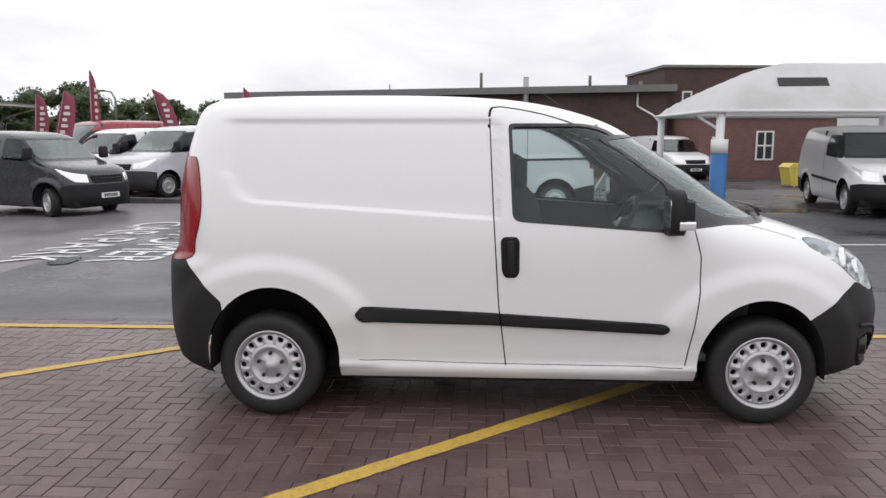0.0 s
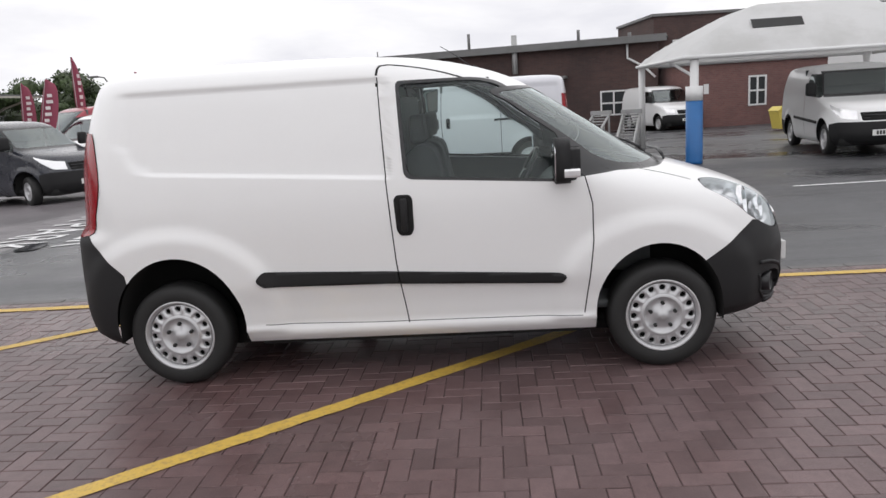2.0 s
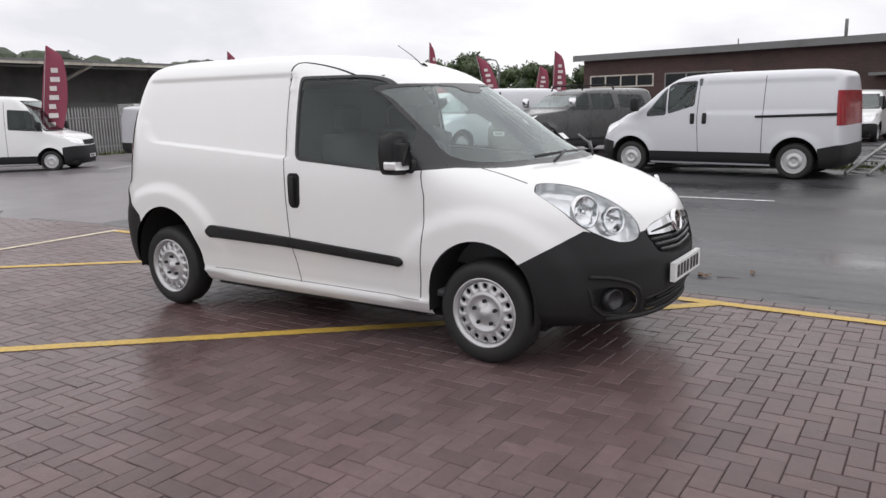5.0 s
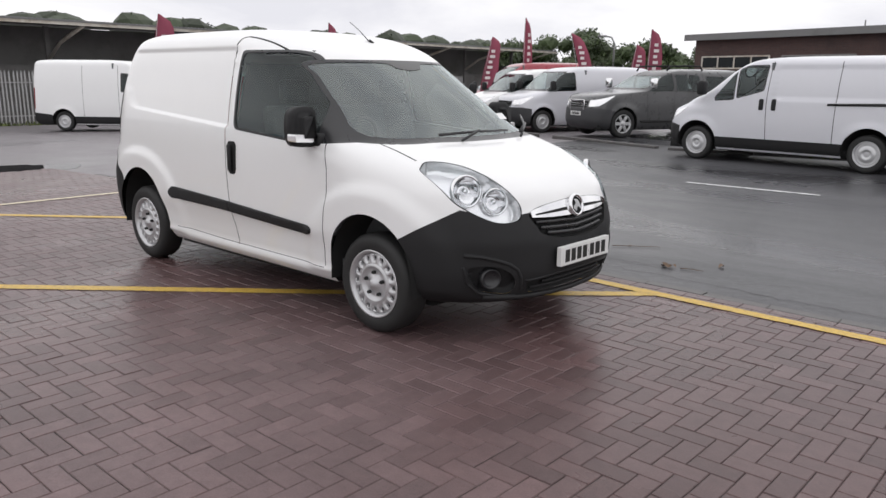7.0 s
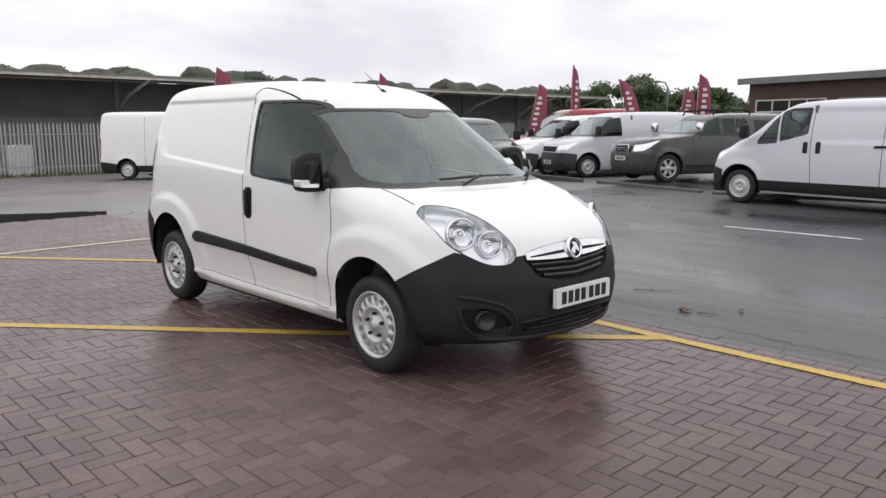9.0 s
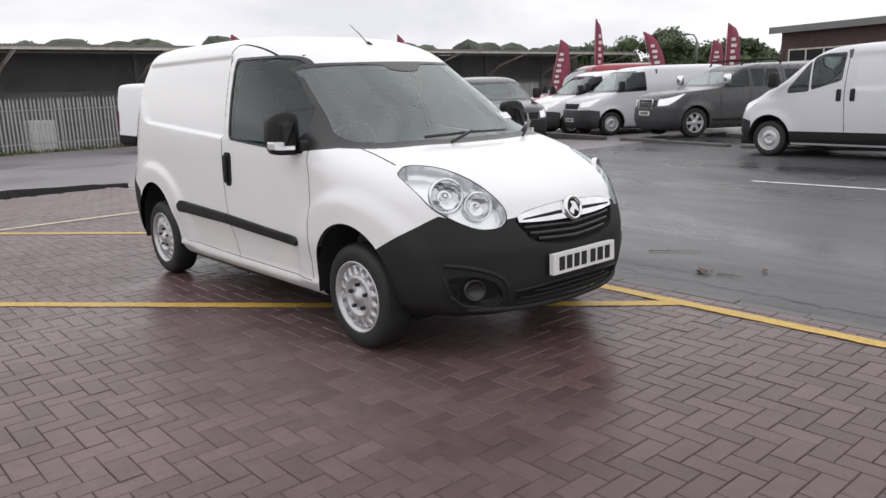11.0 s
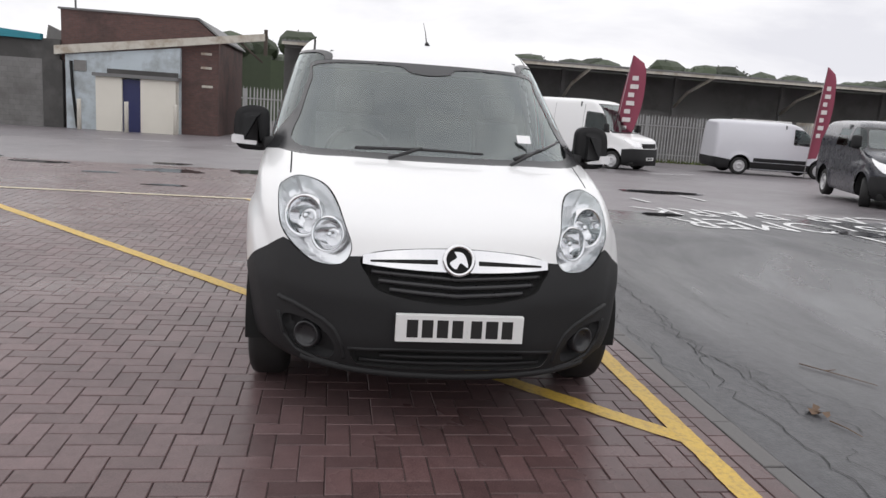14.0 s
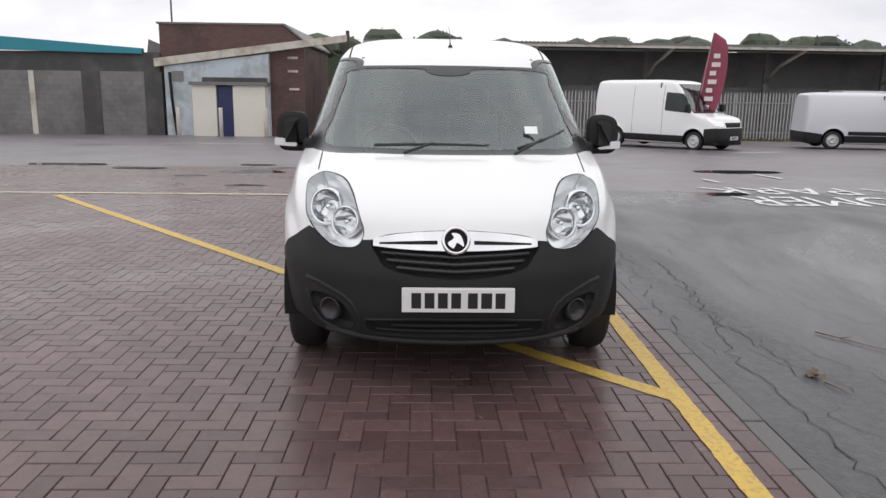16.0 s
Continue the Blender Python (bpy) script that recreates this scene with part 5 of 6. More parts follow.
# workshop along the north side
ws = thing("workshop", "long low dark brick workshop with corrugated roof edge", "building", frame_at((-13.0, 40.75), (8.5, 35.1)))
part("wall", boxed(0, 22.2, 0, 0.3, -0.5, 3.6), BRICK, ws, smooth=False)
part("end_wall", boxed(0, 0.3, 0.3, 9, -0.5, 3.6), BRICK, ws, smooth=False)
bm = bmesh.new()
n = 220
for k in range(n):
    x = -0.4 + 23.0 * k / n
    box(bm, x, x + 23.0 / n * 0.55, -0.45, 9, 3.79, 3.84)
box(bm, -0.4, 22.6, -0.42, 9, 3.74, 3.79)
part("roof", bm, ROOFGREY, ws, smooth=False)
part("fascia", boxed(-0.4, 22.6, -0.47, -0.43, 3.52, 3.80), ROOFGREY, ws, smooth=False)
window(ws, 0.5, 4.4, 2.12, 2.70, 4, 1, CREAM)
window(ws, 5.1, 8.6, 1.95, 2.68, 3, 1, CLAD)
for x, z0, z1, r in ((13.6, 3.6, 4.55, 0.07), (18.75, 3.7, 4.3, 0.07), (8.9, 3.7, 4.1, 0.03), (21.0, 3.7, 4.0, 0.08)):
    part("flue", tubed([(x, -0.1, z0), (x, -0.1, z1)], r, 10), ROOFGREY, ws)
part("duct", tubed([(15.8, -0.2, 2.55), (15.8, -0.2, 4.3)], 0.13, 12), GALV, ws)
part("porch_roof", boxed(14.8, 18.2, -0.7, 0.0, 2.20, 2.32), ROOFGREY, ws, smooth=False)
part("door", boxed(17.35, 18.1, -0.02, 0.05, -0.45, 1.5), DARK, ws, "open dark doorway", False)
part("lamp_box", boxed(16.5, 16.7, -0.15, 0, 2.0, 2.2), UPVC, ws, smooth=False)
window(ws, 19.7, 21.4, 0.45, 1.50, 3, 2, UPVC)
part("drain_pipe", tubed([(20.9, -0.1, 3.5), (20.9, -0.1, 2.9), (21.6, -0.1, 2.5), (22.1, -0.1, 2.0)], 0.05, 8), UPVC, ws)
# brick office and the taller block behind it
of = thing("brick_office", "low red brick office with white framed windows", "building", frame_at((9.2, 32.4), (24.0, 34.2)))
part("wall", boxed(0, 16, 0, 0.3, -0.6, 2.35), REDBRICK, of, smooth=False)
part("side_wall", boxed(0, 0.3, 0.3, 4.5, -0.6, 2.35), REDBRICK, of, smooth=False)
part("roof", boxed(-0.15, 16, -0.15, 5, 2.35, 2.47), ROOFGREY, of, smooth=False)
window(of, 2.45, 3.15, 0.60, 1.75, 2, 2, UPVC)
window(of, 4.75, 5.15, 1.25, 1.75, 1, 1, UPVC)
part("sign", boxed(0.55, 0.75, -0.03, 0.0, 1.15, 1.55), UPVC, of, smooth=False)
tb = thing("tall_brick_block", "tall dark brick block behind the office", "building", frame_at((8.6, 36.5), (26.0, 38.3)))
part("wall", boxed(0, 18, 0, 6, -0.6, 4.7), BRICK, tb, smooth=False)
part("coping", boxed(-0.1, 18, -0.1, 6, 4.7, 4.82), ROOFGREY, tb, smooth=False)
window(tb, 0.9, 1.3, 3.0, 3.6, 1, 1, UPVC)
lb = thing("box_lorry_body", "plain white box lorry body beside the office", "lorry", frame_at((13.2, 26.0), (20.0, 27.0)))
part("body", boxed(0, 6, 0, 2.3, 0.5, 2.75, bevel=0.04), UPVC, lb, smooth=False)
part("chassis", boxed(0.2, 5.8, 0.3, 2.0, -0.1, 0.5), DARK, lb, smooth=False)

# warehouse with open canopy along the west side
wh = thing("warehouse", "long warehouse with open canopy roof and cream fascia", "building", frame_at((-31.0, 2.0), (-33.5, 58.0)))
part("roof", boxed(0, 56, 0, 9, 3.80, 3.86, m=Matrix.Rotation(radians(1.5), 4, "X")), ROOFGREY, wh, smooth=False)
part("fascia", boxed(0, 56, -0.06, 0.0, 3.66, 3.86), CREAM, wh, smooth=False)
part("rear_wall", boxed(0, 56, 6.0, 6.3, -0.9, 3.85), CLAD, wh, smooth=False)
part("loading_wall", boxed(2.0, 56, 4.6, 4.8, -0.9, 1.9), CLAD, wh, smooth=False)
for k in range(9):
    x = 1.5 + 6.7 * k
    part("column", boxed(x, x + 0.2, 4.0, 4.2, -0.9, 3.8), CLAD, wh, smooth=False)
    part("roof_strut", tubed([(x + 0.1, 0.1, 3.7), (x + 0.1, 2.6, 3.0), (x + 0.1, 4.0, 2.2)], 0.09, 6), CREAM, wh)
bm = bmesh.new()
for k in range(280):
    box(bm, 0.1 + 0.2 * k, 0.19 + 0.2 * k, -0.03, 0.25, 3.86, 3.90)
part("roof_ridging", bm, ROOFGREY, wh, smooth=False)

# hut, brick building and block wall, west-south-west
hx = -29.4
bb = thing("brick_building", "dark red brick building with sloping parapet", "building", pose(0, -0.8, 0))
part("wall", prismed([(-6.3, -0.8), (0.2, -0.8), (0.2, 3.55), (-0.75, 4.32), (-6.3, 4.32)], "x", hx - 9, hx - 0.35), OLDBRICK, bb, smooth=False)
part("coping", prismed([(-6.4, 4.32), (-0.7, 4.32), (0.35, 3.5), (0.35, 3.58), (-0.65, 4.40), (-6.4, 4.40)], "x", hx - 9, hx - 0.3), ROOFGREY, bb, smooth=False)
for y, z in ((-0.25, 2.9), (-0.25, 2.3), (-0.2, 1.5)):
    part("vent", boxed(hx - 0.35, hx - 0.28, y - 0.3, y + 0.15, z - 0.05, z + 0.05), CREAM, bb, smooth=False)
part("mast", tubed([(hx - 1, -5.9, 4.3), (hx - 1, -5.9, 7.5)], 0.04, 6), ROOFGREY, bb)
hut = thing("rendered_annex", "pale blue rendered annex with sloping fascia", "building", pose(0, -0.8, 0))
part("wall", prismed([(-6.05, -0.8), (-1.36, -0.8), (-1.36, 3.05), (-6.05, 2.45)], "x", hx - 0.3, hx), RENDER, hut, smooth=False)
part("fascia_beam", prismed([(-6.45, 2.42), (2.2, 3.62), (2.2, 3.92), (-6.45, 2.78)], "x", hx - 0.1, hx + 0.14), CREAM, hut, smooth=False)
part("beam_post", boxed(hx - 0.05, hx + 0.1, 2.15, 2.3, 3.0, 4.1), BARK, hut, smooth=False)
part("beam_strut", tubed([(hx, 1.0, 3.6), (hx, 2.1, 2.7)], 0.05, 6), BARK, hut)
part("storm_pipe", tubed([(hx + 0.08, -5.8, 2.2), (hx + 0.08, -5.75, 1.0), (hx + 0.08, -5.6, -0.6)], 0.06, 6), DARK, hut)
part("wall_vent", boxed(hx, hx + 0.06, -5.7, -5.2, 1.80, 2.25), CLAD, hut, smooth=False)
part("door_surround", boxed(hx, hx + 0.7, -4.65, -3.6, -0.75, 1.64), CREAMDOOR, hut, "cream panelled front", False)
part("door_surround", boxed(hx, hx + 0.7, -2.85, -1.42, -0.75, 1.64), CREAMDOOR, hut, "cream panelled front", False)
part("door", boxed(hx, hx + 0.55, -3.6, -2.85, -0.75, 1.58), BLUEDOOR, hut, "dark blue door", False)
part("porch_roof", boxed(hx, hx + 0.85, -4.75, -1.3, 1.64, 1.78), ROOFGREY, hut, smooth=False)
part("porch_wall", boxed(hx + 0.002, hx + 0.3, -4.3, -1.45, 1.78, 1.98), TAR, hut, smooth=False)
for y in (-5.97, -4.1, -2.12):
    bl = thing("bollard", "faded yellow-cream steel bollard in front of the annex", "bollard", pose(hx + 1.2, y, gz(hx + 1.2)), "bollards")
    part("post", tubed([(0, 0, -0.05), (0, 0, 1.2), (0, 0, 1.25)], 0.085, 12), CREAMDOOR, bl)
yw = thing("block_wall", "stained grey concrete block wall with teal fascia", "wall", pose(0, -0.8, 0))
part("lower_wall", boxed(hx - 0.4, hx - 0.1, -26, -6.3, -0.9, 2.2), BLOCK, yw, smooth=False)
part("upper_wall", boxed(hx - 0.42, hx - 0.14, -26, -6.3, 2.2, 3.05), TAR, yw, smooth=False)
for y, m_ in ((-12.05, CREAM), (-9.4, TAR), (-16.5, TAR), (-6.6, TAR)):
    part("pier", boxed(hx - 0.4, hx - 0.06, y - (0.12 if m_ is CREAM else 0.4), y + (0.12 if m_ is CREAM else 0.4), -0.9, 2.2), m_, yw, smooth=False)
part("fascia", prismed([(-26, 3.3), (-7.0, 2.98), (-7.0, 3.22), (-26, 4.6)], "x", hx - 0.3, hx + 0.05), TEAL, yw, smooth=False)
part("roof_gable", prismed([(-8.1, 3.2), (-6.5, 3.2), (-8.0, 3.85)], "x", hx - 4, hx - 3.8), CLAD, yw, smooth=False)

# palisade fence
fx = -30.4
fence = thing("palisade_fence", "galvanised steel palisade fence with pointed pales", "fence", pose(0, 0, 0))
pale_me = bpy.data.meshes.new("pale")
pb = prismed([(-0.032, 0), (0.032, 0), (0.032, 2.15), (0.018, 2.2), (0, 2.28), (-0.018, 2.2), (-0.032, 2.15)], "x", -0.006, 0.012)
pb.to_mesh(pale_me)
pb.free()
pale_me.materials.append(GALV)
for k in range(270):
    ob = new("pale", pale_me)
    ob.parent = fence
    ob.location = (fx, 0.4 + 0.155 * k, gz(fx) + random.uniform(-0.01, 0.02))
    ob.rotation_euler = (radians(random.uniform(-0.6, 0.6)), 0, 0)
for z in (0.35, 1.75):
    part("rail", boxed(fx - 0.06, fx - 0.02, 0.3, 42.4, gz(fx) + z, gz(fx) + z + 0.05), GALV, fence, smooth=False)
for k in range(16):
    part("post", boxed(fx - 0.12, fx - 0.06, 0.4 + 2.75 * k, 0.5 + 2.75 * k, gz(fx), gz(fx) + 2.2), GALV, fence, smooth=False)
bm = bmesh.new()
for k in range(2600):
    x, y = fx + random.uniform(-0.3, 0.9), random.uniform(5.0, 42)
    h = random.uniform(0.06, 0.26) * (0.5 + 0.8 * noise.noise((y * 0.6, 0, 0)) ** 2 + 0.3)
    a = random.uniform(0, math.tau)
    d = Vector((math.cos(a), math.sin(a), 0)) * 0.05
    p0 = Vector((x, y, gz(x) - 0.02))
    bm.faces.new([bm.verts.new(p0 - d), bm.verts.new(p0 + d), bm.verts.new(p0 + Vector((random.uniform(-0.1, 0.1), random.uniform(-0.1, 0.1), h)))])
tagged(part("verge_grass", bm, GRASS, None, "", False), "rough green grass along the fence foot", "grass", kind="stuff")
for k, (y, w_, h, m_) in enumerate(((3.0, 1.3, 1.5, CLAD), (6.4, 2.2, 1.7, UPVC), (10.5, 1.0, 1.3, UPVC), (17.5, 1.4, 1.1, UPVC), (25.5, 2.6, 2.4, UPVC), (29.2, 2.4, 2.4, CREAM))):
    tagged(part("stored_crate", boxed(fx - 2.6, fx - 1.2, y, y + w_, gz(fx), gz(fx) + h, bevel=0.03), m_, None, "", False), "pale stored crate behind the palisade fence", "crate", "stored goods")

# ---- canopy tent ----
tent = thing("canopy_tent", "white fabric canopy on white posts with a blue-wrapped post", "canopy", pose(0, 0, 0))
x0, x1, y0, y1 = 4.75, 10.6, 15.5, 20.3
bm = bmesh.new()
N = 28
g = []
for i in range(N + 1):
    row = []
    for j in range(N + 1):
        u, v = i / N, j / N
        e = min(min(u, 1 - u) * 2, min(v, 1 - v) * 2)
        sag = -0.0 - 0.16 * math.sin(math.pi * (u if min(v, 1 - v) < min(u, 1 - u) else v)) * 0.0
        z = 2.10 + 1.02 * min(1, e / 0.62) ** 0.82 + 0.03 * math.sin(u * 19) * e * (1 - e) + sag
        row.append(bm.verts.new((x0 + (x1 - x0) * u, y0 + (y1 - y0) * v, z)))
    g.append(row)
for i in range(N):
    for j in range(N):
        bm.faces.new((g[i][j], g[i + 1][j], g[i + 1][j + 1], g[i][j + 1]))
part("canopy_fabric", bm, CANVAS, tent)
for a, b in (((x0, y0), (x1, y0)), ((x0, y1), (x1, y1)), ((x0, y0), (x0, y1)), ((x1, y0), (x1, y1))):
    part("edge_rail", tubed([(a[0], a[1], 2.07), (b[0], b[1], 2.07)], 0.04, 8), UPVC, tent)
for x, y in ((4.97, 15.6), (4.85, 20.2), (10.4, 15.6), (10.4, 20.2)):
    post = part("post", tubed([(x, y, gz(x, y)), (x, y, 2.1)], 0.085, 10), UPVC, tent)
    if y < 16:
        part("blue_wrap", tubed([(x, y, 0.0), (x, y, 0.05), (x, y, 1.24)], 0.165, 14), BLUEPAD, post, "blue padded post wrap")
        part("white_wrap", tubed([(x, y, 1.24), (x, y, 1.52)], 0.168, 14), UPVC, post)
        part("brace", tubed([(x, y, 1.7), (x - 0.1, y + 1.6, 2.05)], 0.03, 6), UPVC, post)
part("sign_panel", prismed([(6.25, 2.36), (7.25, 2.36), (7.25, 2.6), (6.25, 2.6)], "y", 15.70, 15.715), PLATEBAR, tent, "dark sign panel with white bars", False).matrix_local = Matrix.Translation((0, 0.42, 0.22)) @ Matrix.Translation((6.7, 15.7, 2.4)) @ Matrix.Rotation(radians(-42), 4, "X") @ Matrix.Translation((-6.7, -15.7, -2.4))

# ---- loading ramps ----
def ramp(foot, top, zt):
    r = thing("loading_ramp", "galvanised ladder-type loading ramp on legs", "ramp", frame_at(foot, top), "loading ramps")
    L = math.dist(foot, top)
    for y in (-0.2, 0.2):
        part("side_rail", tubed([(0, y, 0.03), (L, y, zt)], 0.035, 6), GALV, r)
        for k in (0.55, 0.78, 0.98):
            part("leg", tubed([(L * k, y, zt * k - 0.02), (L * k + 0.05, y, -0.02)], 0.025, 6), GALV, r)
    for k in range(16):
        part("rung", tubed([(L * (k + 0.5) / 16, -0.2, zt * (k + 0.5) / 16), (L * (k + 0.5) / 16, 0.2, zt * (k + 0.5) / 16)], 0.018, 6), GALV, r)
    part("stop_plate", boxed(L - 0.1, L + 0.08, -0.25, 0.25, zt, zt + 0.1), GALV, r, smooth=False)


ramp((2.62, 16.5), (3.72, 19.6), 0.95)
ramp((3.62, 16.3), (4.42, 19.3), 0.95)
sk = thing("grit_bin", "pale yellow plastic bin with moulded ribs", "bin", pose(10.4, 25.4, gz(10.4, 25.4), 0, 0, 12) @ Matrix.Scale(0.68, 4))
bm = bmesh.new()
prism(bm, [(-0.42, 0.1), (0.42, 0.1), (0.62, 0.95), (-0.62, 0.95)], "y", -0.4, 0.4)
part("tub", bm, SKIP, sk, smooth=False)
part("lid", prismed([(-0.66, 0.95), (0.66, 0.95), (0.5, 1.12), (-0.4, 1.14)], "y", -0.43, 0.43), SKIP, sk, smooth=False)
for x in (-0.3, 0.0, 0.3):
    part("rib", boxed(x - 0.03, x + 0.03, -0.43, -0.39, 0.0, 0.95), SKIP, sk, smooth=False)

# ---- feather flags ----
def flag(x, y, ztop, zlow, lean, turn, width=0.62):
    f = thing("feather_flag", "dark red feather flag with white lettering bars on a pole", "flag", pose(x, y, gz(x, y), 0, 0, turn), "feather flags")
    zb = gz(x, y)
    t, l = ztop - zb, zlow - zb
    part("pole", tubed([(0, 0, 0), (lean * 0.1, 0, l), (lean * 0.55, 0, (l + t) / 2), (lean, 0, t)], 0.018, 6, 0.008), GALV, f)
    bm = bmesh.new()
    rows = []
    for k in range(15):
        q = k / 14
        xx = lean * (0.1 + 0.9 * q ** 1.4)
        w_ = width * 0.8 * (0.40 + 0.60 * math.sin(math.pi * min(1, q * 0.8 + 0.1))) * (1 if q < 0.86 else math.sqrt(max(0.02, 1 - ((q - 0.86) / 0.14) ** 2)))
        z = l + (t - l) * q
        rows.append([(bm.verts.new((xx + w_ * j / 4, 0.05 * math.sin(3 * q + j * 1.1), z + 0.04 * j / 4 * (1 - q)))) for j in range(5)])
    for u, v in zip(rows, rows[1:]):
        for j in range(4):
            bm.faces.new((u[j], u[j + 1], v[j + 1], v[j]))
    part("cloth", bm, FLAGRED, f)
    for k in range(7):
        q = 0.24 + 0.085 * k
        xx = lean * (0.1 + 0.9 * q ** 1.4) + width * 0.22
        for s_ in (-0.075, 0.075):
            part("lettering_bar", boxed(xx, xx + width * (0.30 if k % 2 else 0.22), s_ - 0.004, s_ + 0.004, l + (t - l) * q, l + (t - l) * (q + 0.045)), FLAGWHITE, f, smooth=False)


flag(-20.8, 14.3, 3.55, 0.15, 0.5, 70, 0.95)
flag(-20.3, 21.7, 3.65, 0.35, 0.25, 60)
flag(-13.1, 23.0, 2.95, 0.75, 0.5, 30)
flag(-13.3, 26.0, 3.8, 1.0, 0.05, 75, 0.5)
flag(-10.5, 26.0, 3.15, 0.9, -0.55, 20)
flag(-9.3, 27.0, 2.75, 0.9, 0.3, 40)
flag(-8.0, 26.0, 3.2, 0.9, 0.1, 50)
flag(-16.0, 27.0, 3.1, 0.8, 0.2, 60)

# ---- street lamp ----
sl = thing("street_lamp", "grey street lamp with curved arm", "street lamp", pose(-29, 60, -0.9))
part("column", tubed([(0, 0, 0), (0, 0, 5.4), (-0.3, 0, 5.9), (-0.9, 0, 6.0)], 0.09, 8, 0.05), ROOFGREY, sl)
part("lantern", boxed(-1.6, -0.8, -0.15, 0.15, 5.92, 6.08, bevel=0.04), ROOFGREY, sl)

# ---- trees ----
def leaves(bm, c, r, n, size):
    for _ in range(n):
        v = Vector((random.gauss(0, 1), random.gauss(0, 1), random.gauss(0, 1))).normalized() * random.uniform(0.75, 1.0)
        p = Vector(c) + Vector((v.x * r[0], v.y * r[1], v.z * r[2]))
        a = Vector((random.gauss(0, 1), random.gauss(0, 1), random.gauss(0, 1))).normalized()
        b = a.cross(v).normalized() * size * random.uniform(0.6, 1.2)
        a = a * size * random.uniform(0.6, 1.2)
        bm.faces.new([bm.verts.new(q) for q in (p - a, p + b * 0.6, p + a, p - b * 0.6)])


def core(bm, c, r):
    """A lumpy dark mass inside a clump of leaves."""
    q = bmesh.ops.create_icosphere(bm, subdivisions=2, radius=1.0)
    for v in q["verts"]:
        k = 0.86 + 0.22 * noise.noise(v.co * 2.3 + Vector(c))
        v.co = Vector(c) + Vector((v.co.x * r[0], v.co.y * r[1], v.co.z * r[2])) * k


def tree(x, y, h, spread):
    t = thing("tree", "leafy green broadleaf tree behind the yard", "tree", pose(x, y, -0.9), "trees behind the yard")
    part("trunk", tubed([(0, 0, 0), (0.1, 0, h * 0.3), (0, 0.1, h * 0.6)], 0.2, 8, 0.09), BARK, t)
    for k in range(4):
        a = k * 1.6 + random.uniform(0, 1)
        part("limb", tubed([(0.05, 0, h * 0.35), (spread * 0.35 * math.cos(a), spread * 0.35 * math.sin(a), h * 0.6)], 0.09, 6, 0.03), BARK, t)
    bm = bmesh.new()
    for k in range(16):
        a, q = random.uniform(0, math.tau), random.uniform(0, 1) ** 0.5
        z = h * random.uniform(0.38, 0.9)
        k2 = spread * q * 0.75 * (1.1 - abs(z / h - 0.55))
        r = spread * random.uniform(0.22, 0.42)
        core(bm, (k2 * math.cos(a), k2 * math.sin(a), z), (r * 0.8, r * 0.8, r * 0.62))
        leaves(bm, (k2 * math.cos(a), k2 * math.sin(a), z), (r, r, r * 0.8), 150, 0.17)
    part("crown", bm, LEAF, t, smooth=False)


for x, y, h, sp in ((-42, 62, 5.9, 3.2), (-38, 60, 6.2, 3.4), (-34.5, 64, 7.0, 3.2), (-31, 60, 6.3, 3.0), (-27.5, 62, 5.6, 3.2), (-24.5, 60, 5.4, 3.0), (-21.5, 63, 5.2, 2.8), (-46, 66, 6.2, 3.4), (-19, 66, 5.2, 2.6)):
    tree(x, y, h, sp)
bm = bmesh.new()
for k in range(46):
    y = -6 + 2.4 * k
    top = 6.5 + 1.3 * noise.noise((y * 0.11, 3.1, 0)) + 0.7 * noise.noise((y * 0.4, 1.1, 0))
    for q in range(2):
        r = random.uniform(1.6, 2.6)
        cc = (-64 + random.uniform(-3, 3), y + random.uniform(-1.5, 1.5), top - r * 0.7 - 1.4 * q)
        core(bm, cc, (r * 0.95, r * 1.15, r * 0.78))
        leaves(bm, cc, (r * 0.84, r * 1.0, r * 0.69), 170, 0.17)
tagged(part("far_woods", bm, LEAFDARK, None, "", False), "dark green wooded rise behind the warehouse", "trees", kind="stuff")
bm = bmesh.new()
for k in range(40):
    box(bm, -70, -62, -10 + 3 * k, -7 + 3 * k, -2, 4.2 + 0.9 * noise.noise((k * 0.33, 0, 0)))
tagged(part("wooded_bank", bm, LEAFDARK, None, "", False), "dark bank below the far trees", "bank", kind="structure")
for x, y, w_ in ((-43, 58, 6), (-33, 59, 5)):
    hs = thing("far_house", "pale house with grey pitched roof beyond the yard", "house", pose(x, y, -0.9), "far houses")
    part("wall", boxed(0, w_, 0, 4, 0, 2.2), CREAMDOOR, hs, smooth=False)
    part("roof", prismed([(-0.3, 2.2), (w_ + 0.3, 2.2), (w_ - 0.8, 3.5), (0.8, 3.5)], "y", -0.3, 4.3), ROOFGREY, hs, smooth=False)

# ---- road lettering ----
def lettering(text, x_base, y0, y1, height):
    cu = bpy.data.curves.new("lettering", "FONT")
    cu.body = text
    ob = bpy.data.objects.new("lettering_source", cu)
    scene.collection.objects.link(ob)
    bpy.context.view_layer.update()
    me = bpy.data.meshes.new_from_object(ob.evaluated_get(bpy.context.evaluated_depsgraph_get()))
    bpy.data.objects.remove(ob)
    xs = [v.co.x for v in me.vertices]
    zs = [v.co.y for v in me.vertices]
    for v in me.vertices:
        u, w_ = (v.co.x - min(xs)) / (max(xs) - min(xs)), (v.co.y - min(zs)) / (max(zs) - min(zs))
        yy, xx = y1 + (y0 - y1) * u, x_base + height * w_
        v.co = (xx, yy, 0.003 + gz(xx, yy))
    tagged(part_mesh("road_lettering", me, ROADWHITE, None, "", False), "worn white painted words " + text.lower() + " on asphalt", "road marking", kind="structure")


